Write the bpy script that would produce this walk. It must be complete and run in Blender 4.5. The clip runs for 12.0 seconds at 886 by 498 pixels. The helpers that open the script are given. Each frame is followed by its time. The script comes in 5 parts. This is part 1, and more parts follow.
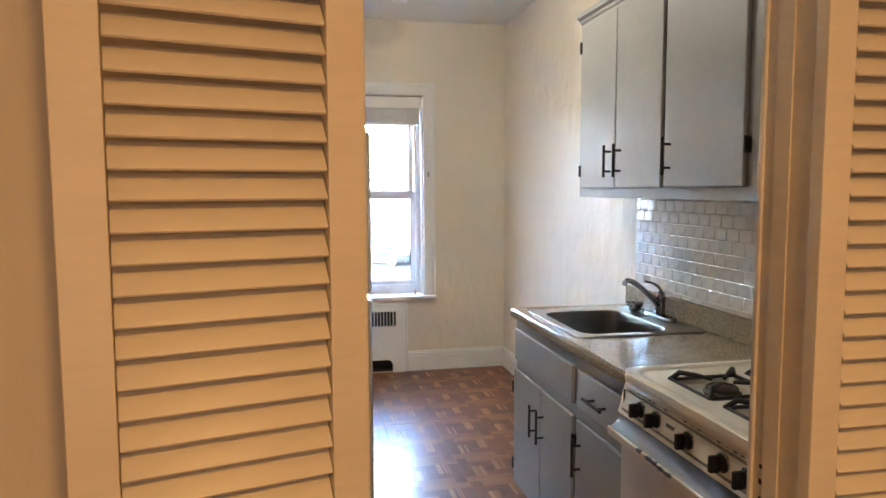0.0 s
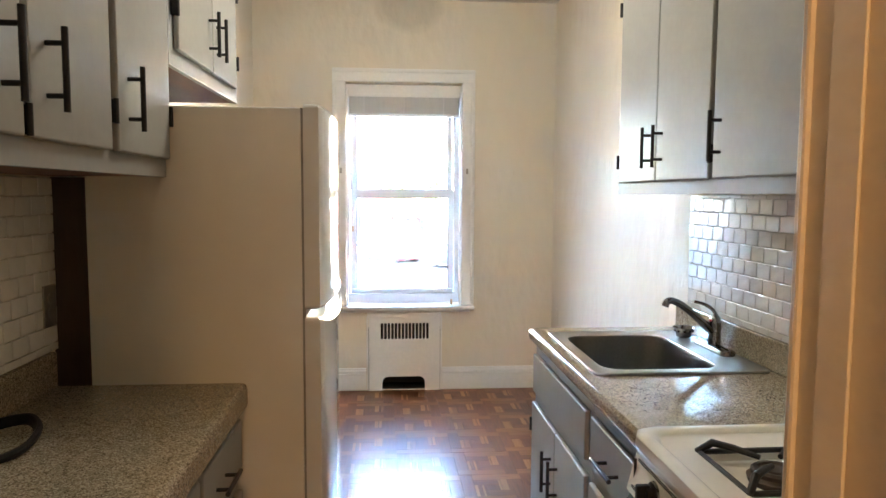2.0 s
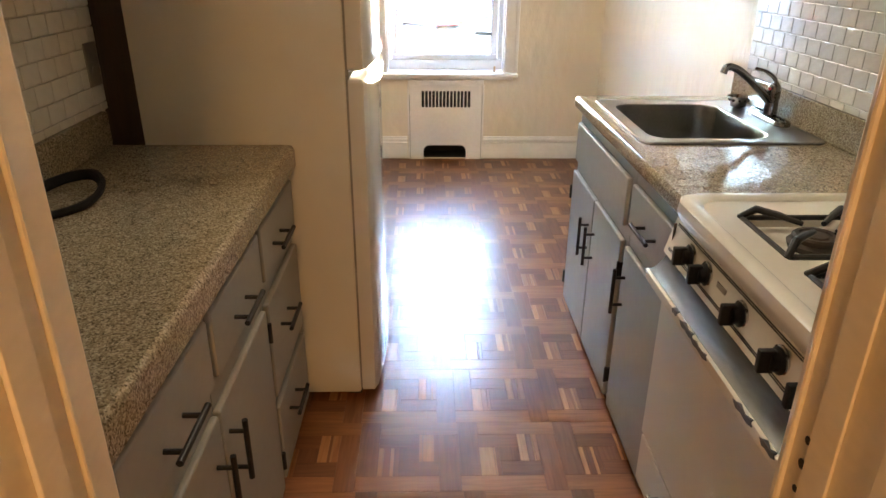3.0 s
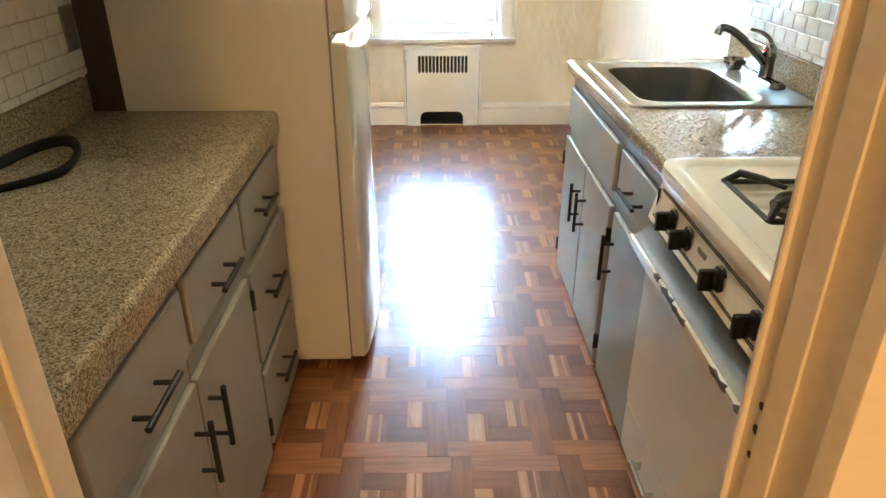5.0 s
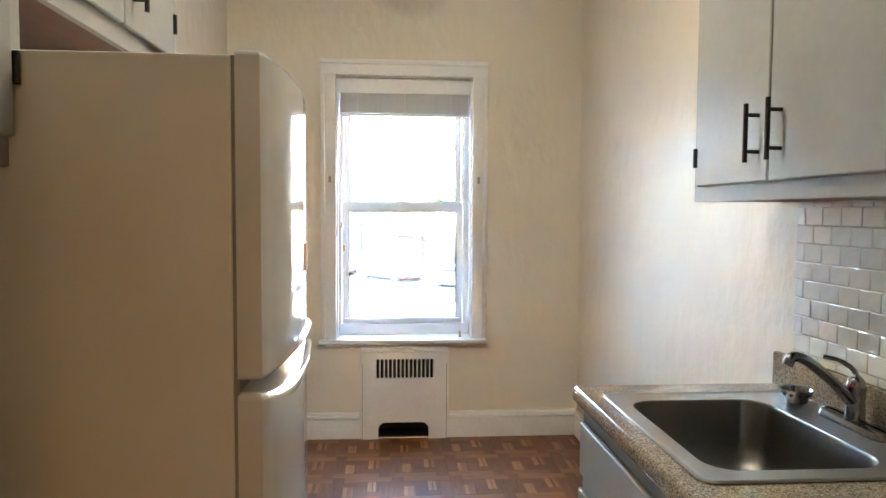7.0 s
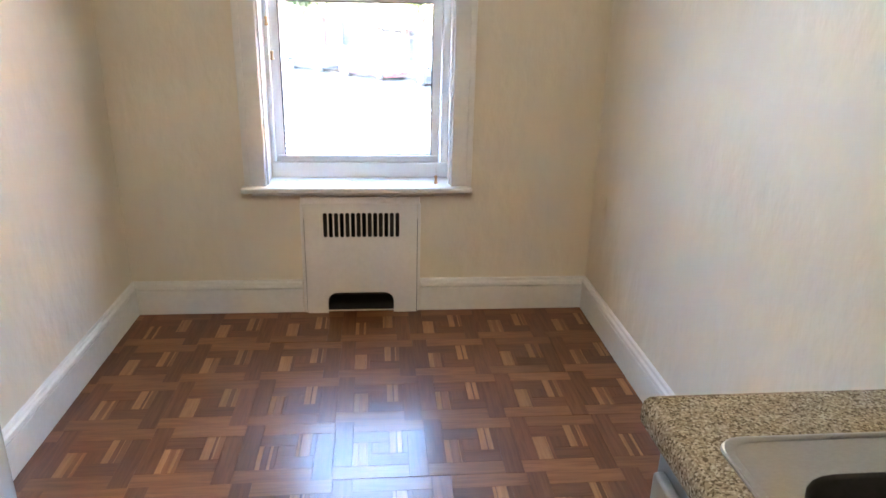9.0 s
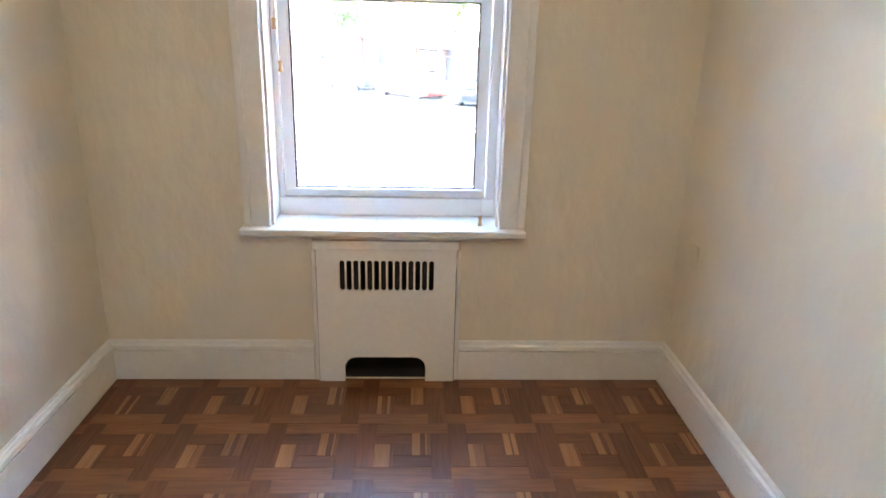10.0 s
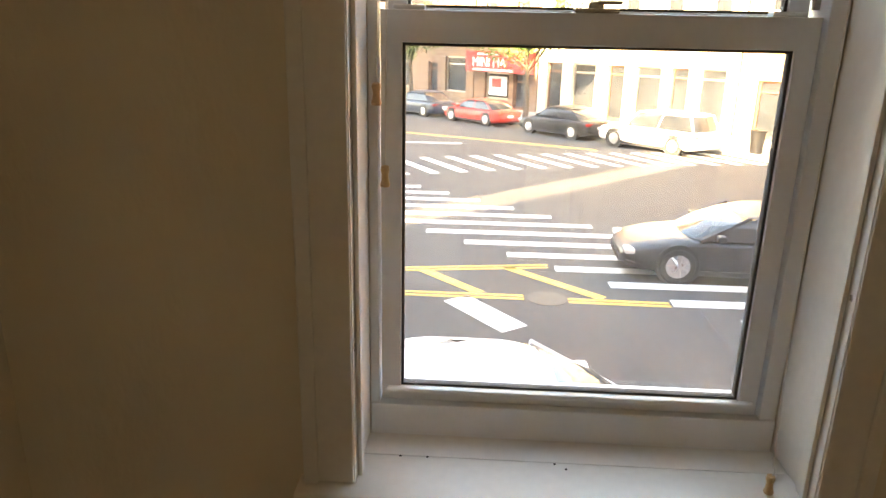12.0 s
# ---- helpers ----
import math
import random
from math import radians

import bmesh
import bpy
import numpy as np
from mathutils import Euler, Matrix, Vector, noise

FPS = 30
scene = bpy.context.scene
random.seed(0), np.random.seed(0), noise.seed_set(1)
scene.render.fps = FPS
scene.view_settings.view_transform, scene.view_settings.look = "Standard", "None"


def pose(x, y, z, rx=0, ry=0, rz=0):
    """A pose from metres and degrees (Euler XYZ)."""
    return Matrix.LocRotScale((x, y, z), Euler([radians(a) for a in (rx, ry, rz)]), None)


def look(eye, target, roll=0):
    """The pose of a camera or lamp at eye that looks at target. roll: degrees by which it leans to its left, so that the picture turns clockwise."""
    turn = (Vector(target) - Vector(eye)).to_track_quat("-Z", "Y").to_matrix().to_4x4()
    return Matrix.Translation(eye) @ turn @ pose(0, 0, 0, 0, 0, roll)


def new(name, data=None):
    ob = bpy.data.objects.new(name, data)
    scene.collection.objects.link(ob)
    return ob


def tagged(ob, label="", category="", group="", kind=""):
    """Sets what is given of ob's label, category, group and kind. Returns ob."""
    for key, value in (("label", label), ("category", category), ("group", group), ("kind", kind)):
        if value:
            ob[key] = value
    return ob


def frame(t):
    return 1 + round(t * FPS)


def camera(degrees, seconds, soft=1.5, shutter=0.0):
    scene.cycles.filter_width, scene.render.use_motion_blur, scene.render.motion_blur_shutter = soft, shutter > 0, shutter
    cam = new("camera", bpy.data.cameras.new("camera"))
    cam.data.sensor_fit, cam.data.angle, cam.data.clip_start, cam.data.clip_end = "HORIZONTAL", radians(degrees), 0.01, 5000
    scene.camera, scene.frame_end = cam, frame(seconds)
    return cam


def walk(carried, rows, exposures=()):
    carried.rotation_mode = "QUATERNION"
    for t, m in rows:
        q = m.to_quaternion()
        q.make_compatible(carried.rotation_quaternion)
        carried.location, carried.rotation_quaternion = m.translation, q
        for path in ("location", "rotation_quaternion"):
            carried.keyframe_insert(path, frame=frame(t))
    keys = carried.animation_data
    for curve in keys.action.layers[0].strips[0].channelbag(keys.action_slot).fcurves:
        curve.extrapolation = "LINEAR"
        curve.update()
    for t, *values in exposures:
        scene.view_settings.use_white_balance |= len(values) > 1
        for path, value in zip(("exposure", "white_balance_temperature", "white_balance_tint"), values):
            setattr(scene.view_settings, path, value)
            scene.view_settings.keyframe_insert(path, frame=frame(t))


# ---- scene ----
cam = camera(66.3, 12.0)
PATH = [
    (0, (0.342, 0.344, 1.519), (0.744, 2.296, 1.345), -0.2),
    (0.5, (0.473, 0.559, 1.533), (0.972, 2.487, 1.35), 0.0),
    (1, (0.624, 0.702, 1.503), (1.125, 2.63, 1.323), 0.2),
    (1.5, (0.765, 0.809, 1.493), (1.118, 2.77, 1.32), 0.1),
    (2, (0.782, 0.853, 1.476), (0.941, 2.84, 1.315), 0.3),
    (2.5, (0.771, 0.858, 1.464), (0.837, 2.832, 1.148), 0.3),
    (3, (0.767, 0.861, 1.454), (0.81, 2.691, 0.649), 0.4),
    (3.2, (0.769, 0.861, 1.455), (0.809, 2.64, 0.541), 0.2),
    (4.8, (0.812, 0.864, 1.444), (0.852, 2.606, 0.462), 0.5),
    (5, (0.823, 0.875, 1.442), (0.851, 2.667, 0.552), -0.0),
    (5.5, (0.816, 0.957, 1.439), (0.854, 2.918, 1.05), 0.3),
    (6, (0.77, 1.164, 1.468), (0.848, 3.158, 1.349), 0.4),
    (6.5, (0.769, 1.363, 1.458), (0.88, 3.356, 1.35), 0.3),
    (6.7, (0.788, 1.459, 1.448), (0.915, 3.452, 1.341), 0.3),
    (8.3, (0.905, 2.358, 1.441), (1.117, 4.309, 1.053), 1.0),
    (8.5, (0.951, 2.479, 1.424), (1.145, 4.401, 0.907), 1.0),
    (9, (0.988, 2.797, 1.449), (1.172, 4.669, 0.768), 1.4),
    (9.5, (0.990, 3.114, 1.411), (1.145, 4.996, 0.75), 1.5),
    (10, (1.0, 3.442, 1.374), (1.087, 5.338, 0.742), 1.4),
    (10.5, (0.963, 3.819, 1.393), (0.926, 5.72, 0.773), 1.3),
    (11, (0.833, 4.154, 1.381), (0.695, 6.055, 0.775), 1.4),
    (11.5, (0.750, 4.442, 1.362), (0.593, 6.353, 0.790), 1.2),
    (11.8, (0.722, 4.660, 1.423), (0.556, 6.558, 0.818), 1.2),
    (12, (0.680, 4.782, 1.445), (0.588, 6.689, 0.871), 1.3),
]
EXPOSURES = [
    (0.0, 7.25, 5700, 10), (1.5, 7.4, 5200, 8), (2.0, 7.5, 5800, 8), (2.5, 7.5, 5900, 8), (3.0, 7.65, 6500, 10), (5.0, 8.15, 6100, 0), (5.5, 7.68, 6250, 0), (6.0, 7.6, 6400, 0), (6.5, 7.45, 5900, 4), (8.5, 6.92, 6150, 10), (9.0, 7.08, 6100, 10),
    (10.3, 7.12, 6150, 10), (11.0, 6.62, 6900, 10), (11.5, 5.58, 10500, 12), (12.0, 4.85, 10000, 12),
]
walk(cam, [(t, look(eye, target, roll)) for t, eye, target, roll in PATH], EXPOSURES)

# ---- light ----
SUN_TURN, SUN_HIGH = 223.0, 24.0
world = bpy.data.worlds.new("sky")
scene.world = world
world.use_nodes = True
sky = world.node_tree.nodes.new("ShaderNodeTexSky")
sky.sky_type, sky.sun_disc = "NISHITA", False
sky.sun_elevation, sky.sun_rotation = radians(SUN_HIGH), radians(SUN_TURN)
backdrop_node = world.node_tree.nodes["Background"]
world.node_tree.links.new(sky.outputs[0], backdrop_node.inputs[0])
backdrop_node.inputs[1].default_value = 0.12

sun = new("sun", bpy.data.lights.new("sun", "SUN"))
sun.data.energy, sun.data.angle, sun.data.color = 2.9, radians(0.5), (1.0, 0.86, 0.66)
sun.matrix_world = look((0, 0, 30), (0.69 * 20, 0.73 * 20, 30 - 20 * math.tan(radians(SUN_HIGH))))

hall_light = new("hall_light", bpy.data.lights.new("hall_light", "AREA"))
hall_light.data.shape, hall_light.data.size = "DISK", 0.26
hall_light.data.energy, hall_light.data.color = 0.185, (1.0, 0.50, 0.12)
hall_light.matrix_world = look((0.75, -0.35, 2.42), (0.75, -0.34, 0.0))

# unseen fill light at mid-ceiling, added to lift the walls and worktops
kitchen_fill = new("kitchen_fill", bpy.data.lights.new("kitchen_fill", "POINT"))
kitchen_fill.data.shadow_soft_size = 0.14
kitchen_fill.data.energy, kitchen_fill.data.color = 0.20, (1.0, 0.86, 0.66)
kitchen_fill.location = (0.92, 3.45, 2.66)

# neutral fill added at the hall's far end to brighten the kitchen
hall_fill = new("hall_fill", bpy.data.lights.new("hall_fill", "AREA"))
hall_fill.data.shape, hall_fill.data.size, hall_fill.data.size_y = "RECTANGLE", 1.0, 1.2
hall_fill.data.energy, hall_fill.data.color = 0.04, (1.0, 0.90, 0.76)
hall_fill.matrix_world = look((0.70, -1.42, 1.40), (0.70, 2.0, 1.40))

# ---- materials ----


def nodes_of(name):
    m = bpy.data.materials.new(name)
    m.use_nodes = True
    return m, m.node_tree.nodes, m.node_tree.links, m.node_tree.nodes["Principled BSDF"]


def noise_at(n, l, scale, detail=4, stretch=(1, 1, 1), coords="Object"):
    tc = n.new("ShaderNodeTexCoord")
    mp = n.new("ShaderNodeMapping")
    mp.inputs["Scale"].default_value = stretch
    tx = n.new("ShaderNodeTexNoise")
    tx.inputs["Scale"].default_value, tx.inputs["Detail"].default_value = scale, detail
    l.new(tc.outputs[coords], mp.inputs[0])
    l.new(mp.outputs[0], tx.inputs["Vector"])
    return tx


def ramp_of(n, l, source, stops):
    r = n.new("ShaderNodeValToRGB")
    while len(r.color_ramp.elements) < len(stops):
        r.color_ramp.elements.new(0.5)
    for e, (p, c) in zip(r.color_ramp.elements, stops):
        e.position, e.color = p, (*c, 1)
    l.new(source, r.inputs[0])
    return r


def surface(name, a, b, scale=3.0, fine=60.0, rough=0.5, rough_var=0.1, metal=0.0, bump=0.1, depth=0.002, stretch=(1, 1, 1), coat=0.0, spec=0.5, grain=0.12, each=0.0):
    """Two tones mixed by a broad noise, a fine grain over it, and relief and gloss from the same grain."""
    m, n, l, p = nodes_of(name)
    broad = noise_at(n, l, scale, 5, stretch)
    grainy = noise_at(n, l, fine, 3, stretch)
    tone = ramp_of(n, l, broad.outputs["Fac"], [(0.32, a), (0.68, b)])
    mix = n.new("ShaderNodeMix")
    mix.data_type, mix.blend_type = "RGBA", "MULTIPLY"
    mix.inputs["Factor"].default_value = 1.0
    g = ramp_of(n, l, grainy.outputs["Fac"], [(0.25, (1 - grain,) * 3), (0.75, (1.0,) * 3)])
    l.new(tone.outputs[0], mix.inputs["A"])
    l.new(g.outputs[0], mix.inputs["B"])
    out = mix.outputs["Result"]
    if each:
        info = n.new("ShaderNodeObjectInfo")
        hs = n.new("ShaderNodeHueSaturation")
        mr = n.new("ShaderNodeMapRange")
        mr.inputs["To Min"].default_value, mr.inputs["To Max"].default_value = 1 - each, 1 + each
        l.new(info.outputs["Random"], mr.inputs["Value"])
        l.new(mr.outputs[0], hs.inputs["Value"])
        l.new(out, hs.inputs["Color"])
        out = hs.outputs[0]
    l.new(out, p.inputs["Base Color"])
    rr = n.new("ShaderNodeMapRange")
    rr.inputs["To Min"].default_value, rr.inputs["To Max"].default_value = max(0.02, rough - rough_var), min(1, rough + rough_var)
    l.new(broad.outputs["Fac"], rr.inputs["Value"])
    l.new(rr.outputs[0], p.inputs["Roughness"])
    p.inputs["Metallic"].default_value = metal
    p.inputs["Specular IOR Level"].default_value = spec
    p.inputs["Coat Weight"].default_value = coat
    p.inputs["Coat Roughness"].default_value = 0.08
    if bump:
        bp = n.new("ShaderNodeBump")
        bp.inputs["Strength"].default_value, bp.inputs["Distance"].default_value = bump, depth
        l.new(grainy.outputs["Fac"], bp.inputs["Height"])
        l.new(bp.outputs[0], p.inputs["Normal"])
    return m


def plaster(name, a, b, rough, dark_patch=None):
    """Old plaster under many coats of paint: long soft dents, brush grain, faint marks."""
    m, n, l, p = nodes_of(name)
    broad = noise_at(n, l, 1.1, 4)
    wave = noise_at(n, l, 3.4, 2, (1, 1, 0.6))
    grain = noise_at(n, l, 140, 2)
    tone = ramp_of(n, l, broad.outputs["Fac"], [(0.3, a), (0.7, b)])
    out = tone.outputs[0]
    if dark_patch:
        # a darker, greyer patch, wide at the ceiling and running to a point
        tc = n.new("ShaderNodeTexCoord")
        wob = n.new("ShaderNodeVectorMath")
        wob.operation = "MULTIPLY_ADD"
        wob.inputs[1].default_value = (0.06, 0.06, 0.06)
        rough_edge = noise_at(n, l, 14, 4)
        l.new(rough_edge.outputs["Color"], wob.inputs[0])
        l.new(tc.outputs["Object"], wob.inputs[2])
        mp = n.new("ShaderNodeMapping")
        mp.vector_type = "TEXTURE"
        mp.inputs["Location"].default_value, mp.inputs["Scale"].default_value = dark_patch, (0.27, 1.0, 0.20)
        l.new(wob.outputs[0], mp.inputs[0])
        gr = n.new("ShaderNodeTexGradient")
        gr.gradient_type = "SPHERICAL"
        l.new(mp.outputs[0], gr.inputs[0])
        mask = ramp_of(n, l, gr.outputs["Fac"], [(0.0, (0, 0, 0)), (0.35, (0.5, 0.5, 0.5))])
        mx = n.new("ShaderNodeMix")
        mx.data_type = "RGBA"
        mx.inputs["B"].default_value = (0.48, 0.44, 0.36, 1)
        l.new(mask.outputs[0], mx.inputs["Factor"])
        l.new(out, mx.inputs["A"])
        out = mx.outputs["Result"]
    l.new(out, p.inputs["Base Color"])
    rr = n.new("ShaderNodeMapRange")
    rr.inputs["From Min"].default_value, rr.inputs["From Max"].default_value = 0.35, 0.65
    rr.inputs["To Min"].default_value, rr.inputs["To Max"].default_value = rough - 0.03, rough + 0.05
    l.new(wave.outputs["Fac"], rr.inputs["Value"])
    l.new(rr.outputs[0], p.inputs["Roughness"])
    p.inputs["Specular IOR Level"].default_value = 0.5
    b1 = n.new("ShaderNodeBump")
    b1.inputs["Strength"].default_value, b1.inputs["Distance"].default_value = 0.30, 0.022
    l.new(wave.outputs["Fac"], b1.inputs["Height"])
    trowel = noise_at(n, l, 11, 4, (1, 1, 0.55))
    b3 = n.new("ShaderNodeBump")
    b3.inputs["Strength"].default_value, b3.inputs["Distance"].default_value = 1.0, 0.009
    l.new(trowel.outputs["Fac"], b3.inputs["Height"])
    l.new(b1.outputs[0], b3.inputs["Normal"])
    b2 = n.new("ShaderNodeBump")
    b2.inputs["Strength"].default_value, b2.inputs["Distance"].default_value = 0.12, 0.002
    l.new(grain.outputs["Fac"], b2.inputs["Height"])
    l.new(b3.outputs[0], b2.inputs["Normal"])
    l.new(b2.outputs[0], p.inputs["Normal"])
    return m


def speckled(name):
    """Laminate printed like granite: grains of beige, brown and near black."""
    m, n, l, p = nodes_of(name)
    tc = n.new("ShaderNodeTexCoord")
    v = n.new("ShaderNodeTexVoronoi")
    v.inputs["Scale"].default_value = 340
    l.new(tc.outputs["Object"], v.inputs["Vector"])
    sp = n.new("ShaderNodeSeparateColor")
    l.new(v.outputs["Color"], sp.inputs[0])
    tone = ramp_of(n, l, sp.outputs[0], [(0.0, (0.130, 0.105, 0.068)), (0.17, (0.24, 0.200, 0.136)), (0.44, (0.355, 0.305, 0.215)), (0.82, (0.485, 0.432, 0.330))])
    tone.color_ramp.interpolation = "CONSTANT"
    broad = noise_at(n, l, 25, 4)
    shade = ramp_of(n, l, broad.outputs["Fac"], [(0.3, (0.84, 0.82, 0.78)), (0.7, (1, 1, 1))])
    mix = n.new("ShaderNodeMix")
    mix.data_type, mix.blend_type = "RGBA", "MULTIPLY"
    mix.inputs["Factor"].default_value = 1.0
    l.new(tone.outputs[0], mix.inputs["A"])
    l.new(shade.outputs[0], mix.inputs["B"])
    l.new(mix.outputs["Result"], p.inputs["Base Color"])
    smear = noise_at(n, l, 6, 4)
    rr = n.new("ShaderNodeMapRange")
    rr.inputs["To Min"].default_value, rr.inputs["To Max"].default_value = 0.07, 0.12
    l.new(smear.outputs["Fac"], rr.inputs["Value"])
    l.new(rr.outputs[0], p.inputs["Roughness"])
    return m


def parquet(name, dark, light):
    """Wood with its grain along the object's y, each slat and each tile a little different."""
    m, n, l, p = nodes_of(name)
    geo = n.new("ShaderNodeNewGeometry")
    info = n.new("ShaderNodeObjectInfo")
    tc = n.new("ShaderNodeTexCoord")
    uv = n.new("ShaderNodeUVMap")
    add = n.new("ShaderNodeMath")
    add.operation = "ADD"
    l.new(geo.outputs["Random Per Island"], add.inputs[0])
    l.new(info.outputs["Random"], add.inputs[1])
    fr = n.new("ShaderNodeMath")
    fr.operation = "FRACT"
    l.new(add.outputs[0], fr.inputs[0])
    shift = n.new("ShaderNodeVectorMath")
    shift.operation = "ADD"
    cx = n.new("ShaderNodeCombineXYZ")
    sc = n.new("ShaderNodeMath")
    sc.operation = "MULTIPLY"
    sc.inputs[1].default_value = 37.0
    l.new(add.outputs[0], sc.inputs[0])
    l.new(sc.outputs[0], cx.inputs[0])
    l.new(sc.outputs[0], cx.inputs[2])
    l.new(uv.outputs[0], shift.inputs[0])
    l.new(cx.outputs[0], shift.inputs[1])
    mp = n.new("ShaderNodeMapping")
    mp.inputs["Scale"].default_value = (90, 6, 1)
    l.new(shift.outputs[0], mp.inputs[0])
    tx = n.new("ShaderNodeTexNoise")
    tx.inputs["Scale"].default_value, tx.inputs["Detail"].default_value, tx.inputs["Distortion"].default_value = 1.0, 5, 0.6
    l.new(mp.outputs[0], tx.inputs["Vector"])
    tone = ramp_of(n, l, tx.outputs["Fac"], [(0.3, dark), (0.62, light)])
    hs = n.new("ShaderNodeHueSaturation")
    mr = n.new("ShaderNodeMapRange")
    mr.inputs["To Min"].default_value, mr.inputs["To Max"].default_value = 0.86, 1.14
    l.new(fr.outputs[0], mr.inputs["Value"])
    l.new(mr.outputs[0], hs.inputs["Value"])
    l.new(tone.outputs[0], hs.inputs["Color"])
    l.new(hs.outputs[0], p.inputs["Base Color"])
    geo_pos = n.new("ShaderNodeTexNoise")
    geo_pos.inputs["Scale"].default_value, geo_pos.inputs["Detail"].default_value = 4.0, 6
    l.new(geo.outputs["Position"], geo_pos.inputs["Vector"])
    rr = n.new("ShaderNodeMapRange")
    rr.inputs["From Min"].default_value, rr.inputs["From Max"].default_value = 0.3, 0.7
    rr.inputs["To Min"].default_value, rr.inputs["To Max"].default_value = 0.16, 0.245
    l.new(geo_pos.outputs["Fac"], rr.inputs["Value"])
    l.new(rr.outputs[0], p.inputs["Coat Roughness"])
    p.inputs["Roughness"].default_value = 0.46
    p.inputs["Coat Weight"].default_value = 0.44
    bp = n.new("ShaderNodeBump")
    bp.inputs["Strength"].default_value, bp.inputs["Distance"].default_value = 0.09, 0.001
    l.new(tx.outputs["Fac"], bp.inputs["Height"])
    l.new(bp.outputs[0], p.inputs["Normal"])
    p.inputs["Specular IOR Level"].default_value = 0.36
    return m


def clear_glass(name, tint=(1, 1, 1), dust=0.032):
    m, n, l, p = nodes_of(name)
    p.inputs["Base Color"].default_value = (*tint, 1)
    p.inputs["Transmission Weight"].default_value = 1.0
    p.inputs["Roughness"].default_value = 0.0
    p.inputs["IOR"].default_value = 1.45
    # a film of street dust that scatters the daylight
    film_of_dust = n.new("ShaderNodeBsdfTranslucent")
    film_of_dust.inputs["Color"].default_value = (0.85, 0.84, 0.80, 1)
    spots = noise_at(n, l, 9, 6)
    rr = n.new("ShaderNodeMapRange")
    rr.inputs["From Min"].default_value, rr.inputs["From Max"].default_value = 0.3, 0.7
    rr.inputs["To Min"].default_value, rr.inputs["To Max"].default_value = 0.5 * dust, 1.5 * dust
    l.new(spots.outputs["Fac"], rr.inputs["Value"])
    mx = n.new("ShaderNodeMixShader")
    l.new(rr.outputs[0], mx.inputs[0])
    l.new(p.outputs[0], mx.inputs[1])
    l.new(film_of_dust.outputs[0], mx.inputs[2])
    l.new(mx.outputs[0], n["Material Output"].inputs["Surface"])
    return m


WALL = plaster("cream_wall_paint", (0.73, 0.66, 0.53), (0.78, 0.71, 0.58), 0.44)
WALL_DARKPATCH = plaster("cream_wall_paint_dark_patch", (0.73, 0.66, 0.53), (0.78, 0.71, 0.58), 0.44, (0.96, 5.93, 2.86))
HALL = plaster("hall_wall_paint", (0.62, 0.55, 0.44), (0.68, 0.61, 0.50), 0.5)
CEIL = surface("ceiling_paint", (0.80, 0.78, 0.72), (0.84, 0.82, 0.77), 1.5, 120, 0.7, bump=0.15)
TRIM = surface("white_trim_paint", (0.79, 0.77, 0.72), (0.85, 0.83, 0.79), 2.0, 45, 0.38, 0.06, bump=0.12, depth=0.0015, grain=0.06)
DOORPAINT = surface("cream_door_paint", (0.70, 0.62, 0.50), (0.78, 0.70, 0.57), 2.5, 35, 0.42, 0.1, bump=0.2, depth=0.0015, stretch=(0.4, 1, 2.2), grain=0.08)
VINYL = surface("white_vinyl", (0.78, 0.79, 0.80), (0.83, 0.84, 0.85), 4, 80, 0.34, 0.03, bump=0.03, grain=0.03)
GREY = surface("grey_cabinet_paint", (0.285, 0.285, 0.27), (0.33, 0.33, 0.31), 2.2, 40, 0.46, 0.06, bump=0.12, depth=0.0015, grain=0.06, spec=0.32)
BLACK = surface("black_metal", (0.012, 0.012, 0.013), (0.025, 0.024, 0.023), 20, 200, 0.42, 0.1, metal=0.4, bump=0.05)
STEEL = surface("brushed_steel", (0.40, 0.395, 0.38), (0.47, 0.465, 0.45), 3, 140, 0.36, 0.02, metal=1.0, bump=0.06, depth=0.0005, stretch=(1, 2, 1), grain=0.1)
STRIPSTEEL = surface("greasy_brushed_steel", (0.105, 0.10, 0.09), (0.15, 0.145, 0.13), 4, 140, 0.52, 0.05, metal=1.0, bump=0.05, depth=0.0005, stretch=(1, 0.2, 1), grain=0.15)
# darker copy of the brushed steel, carrying the sink bowl's shade
SHADESTEEL = surface("bowl_shade_steel", (0.19, 0.187, 0.175), (0.25, 0.246, 0.235), 5, 140, 0.42, 0.04, metal=1.0, bump=0.05, depth=0.0005, grain=0.15)
# chrome with a dark room's reflection put into its base colour
TAPMETAL = surface("darkened_chrome", (0.20, 0.20, 0.20), (0.27, 0.27, 0.265), 8, 120, 0.20, 0.04, metal=1.0, bump=0.0, grain=0.08)
CHROME = surface("chrome", (0.60, 0.60, 0.60), (0.68, 0.68, 0.68), 8, 120, 0.09, 0.05, metal=1.0, bump=0.0, grain=0.05)
ENAMEL = surface("cream_enamel", (0.80, 0.77, 0.66), (0.85, 0.82, 0.72), 3, 80, 0.18, 0.04, bump=0.02, grain=0.03, coat=0.15)
FRIDGESIDE = surface("textured_white_steel", (0.63, 0.61, 0.545), (0.68, 0.66, 0.595), 2.0, 320, 0.40, 0.06, bump=0.2, depth=0.001, grain=0.05)
FRIDGEDOOR = surface("glossy_white_door", (0.58, 0.57, 0.53), (0.63, 0.62, 0.58), 2.0, 60, 0.06, 0.015, bump=0.004, grain=0.02)
RUBBER = surface("dark_rubber", (0.03, 0.028, 0.026), (0.06, 0.055, 0.05), 10, 90, 0.7, bump=0.05)
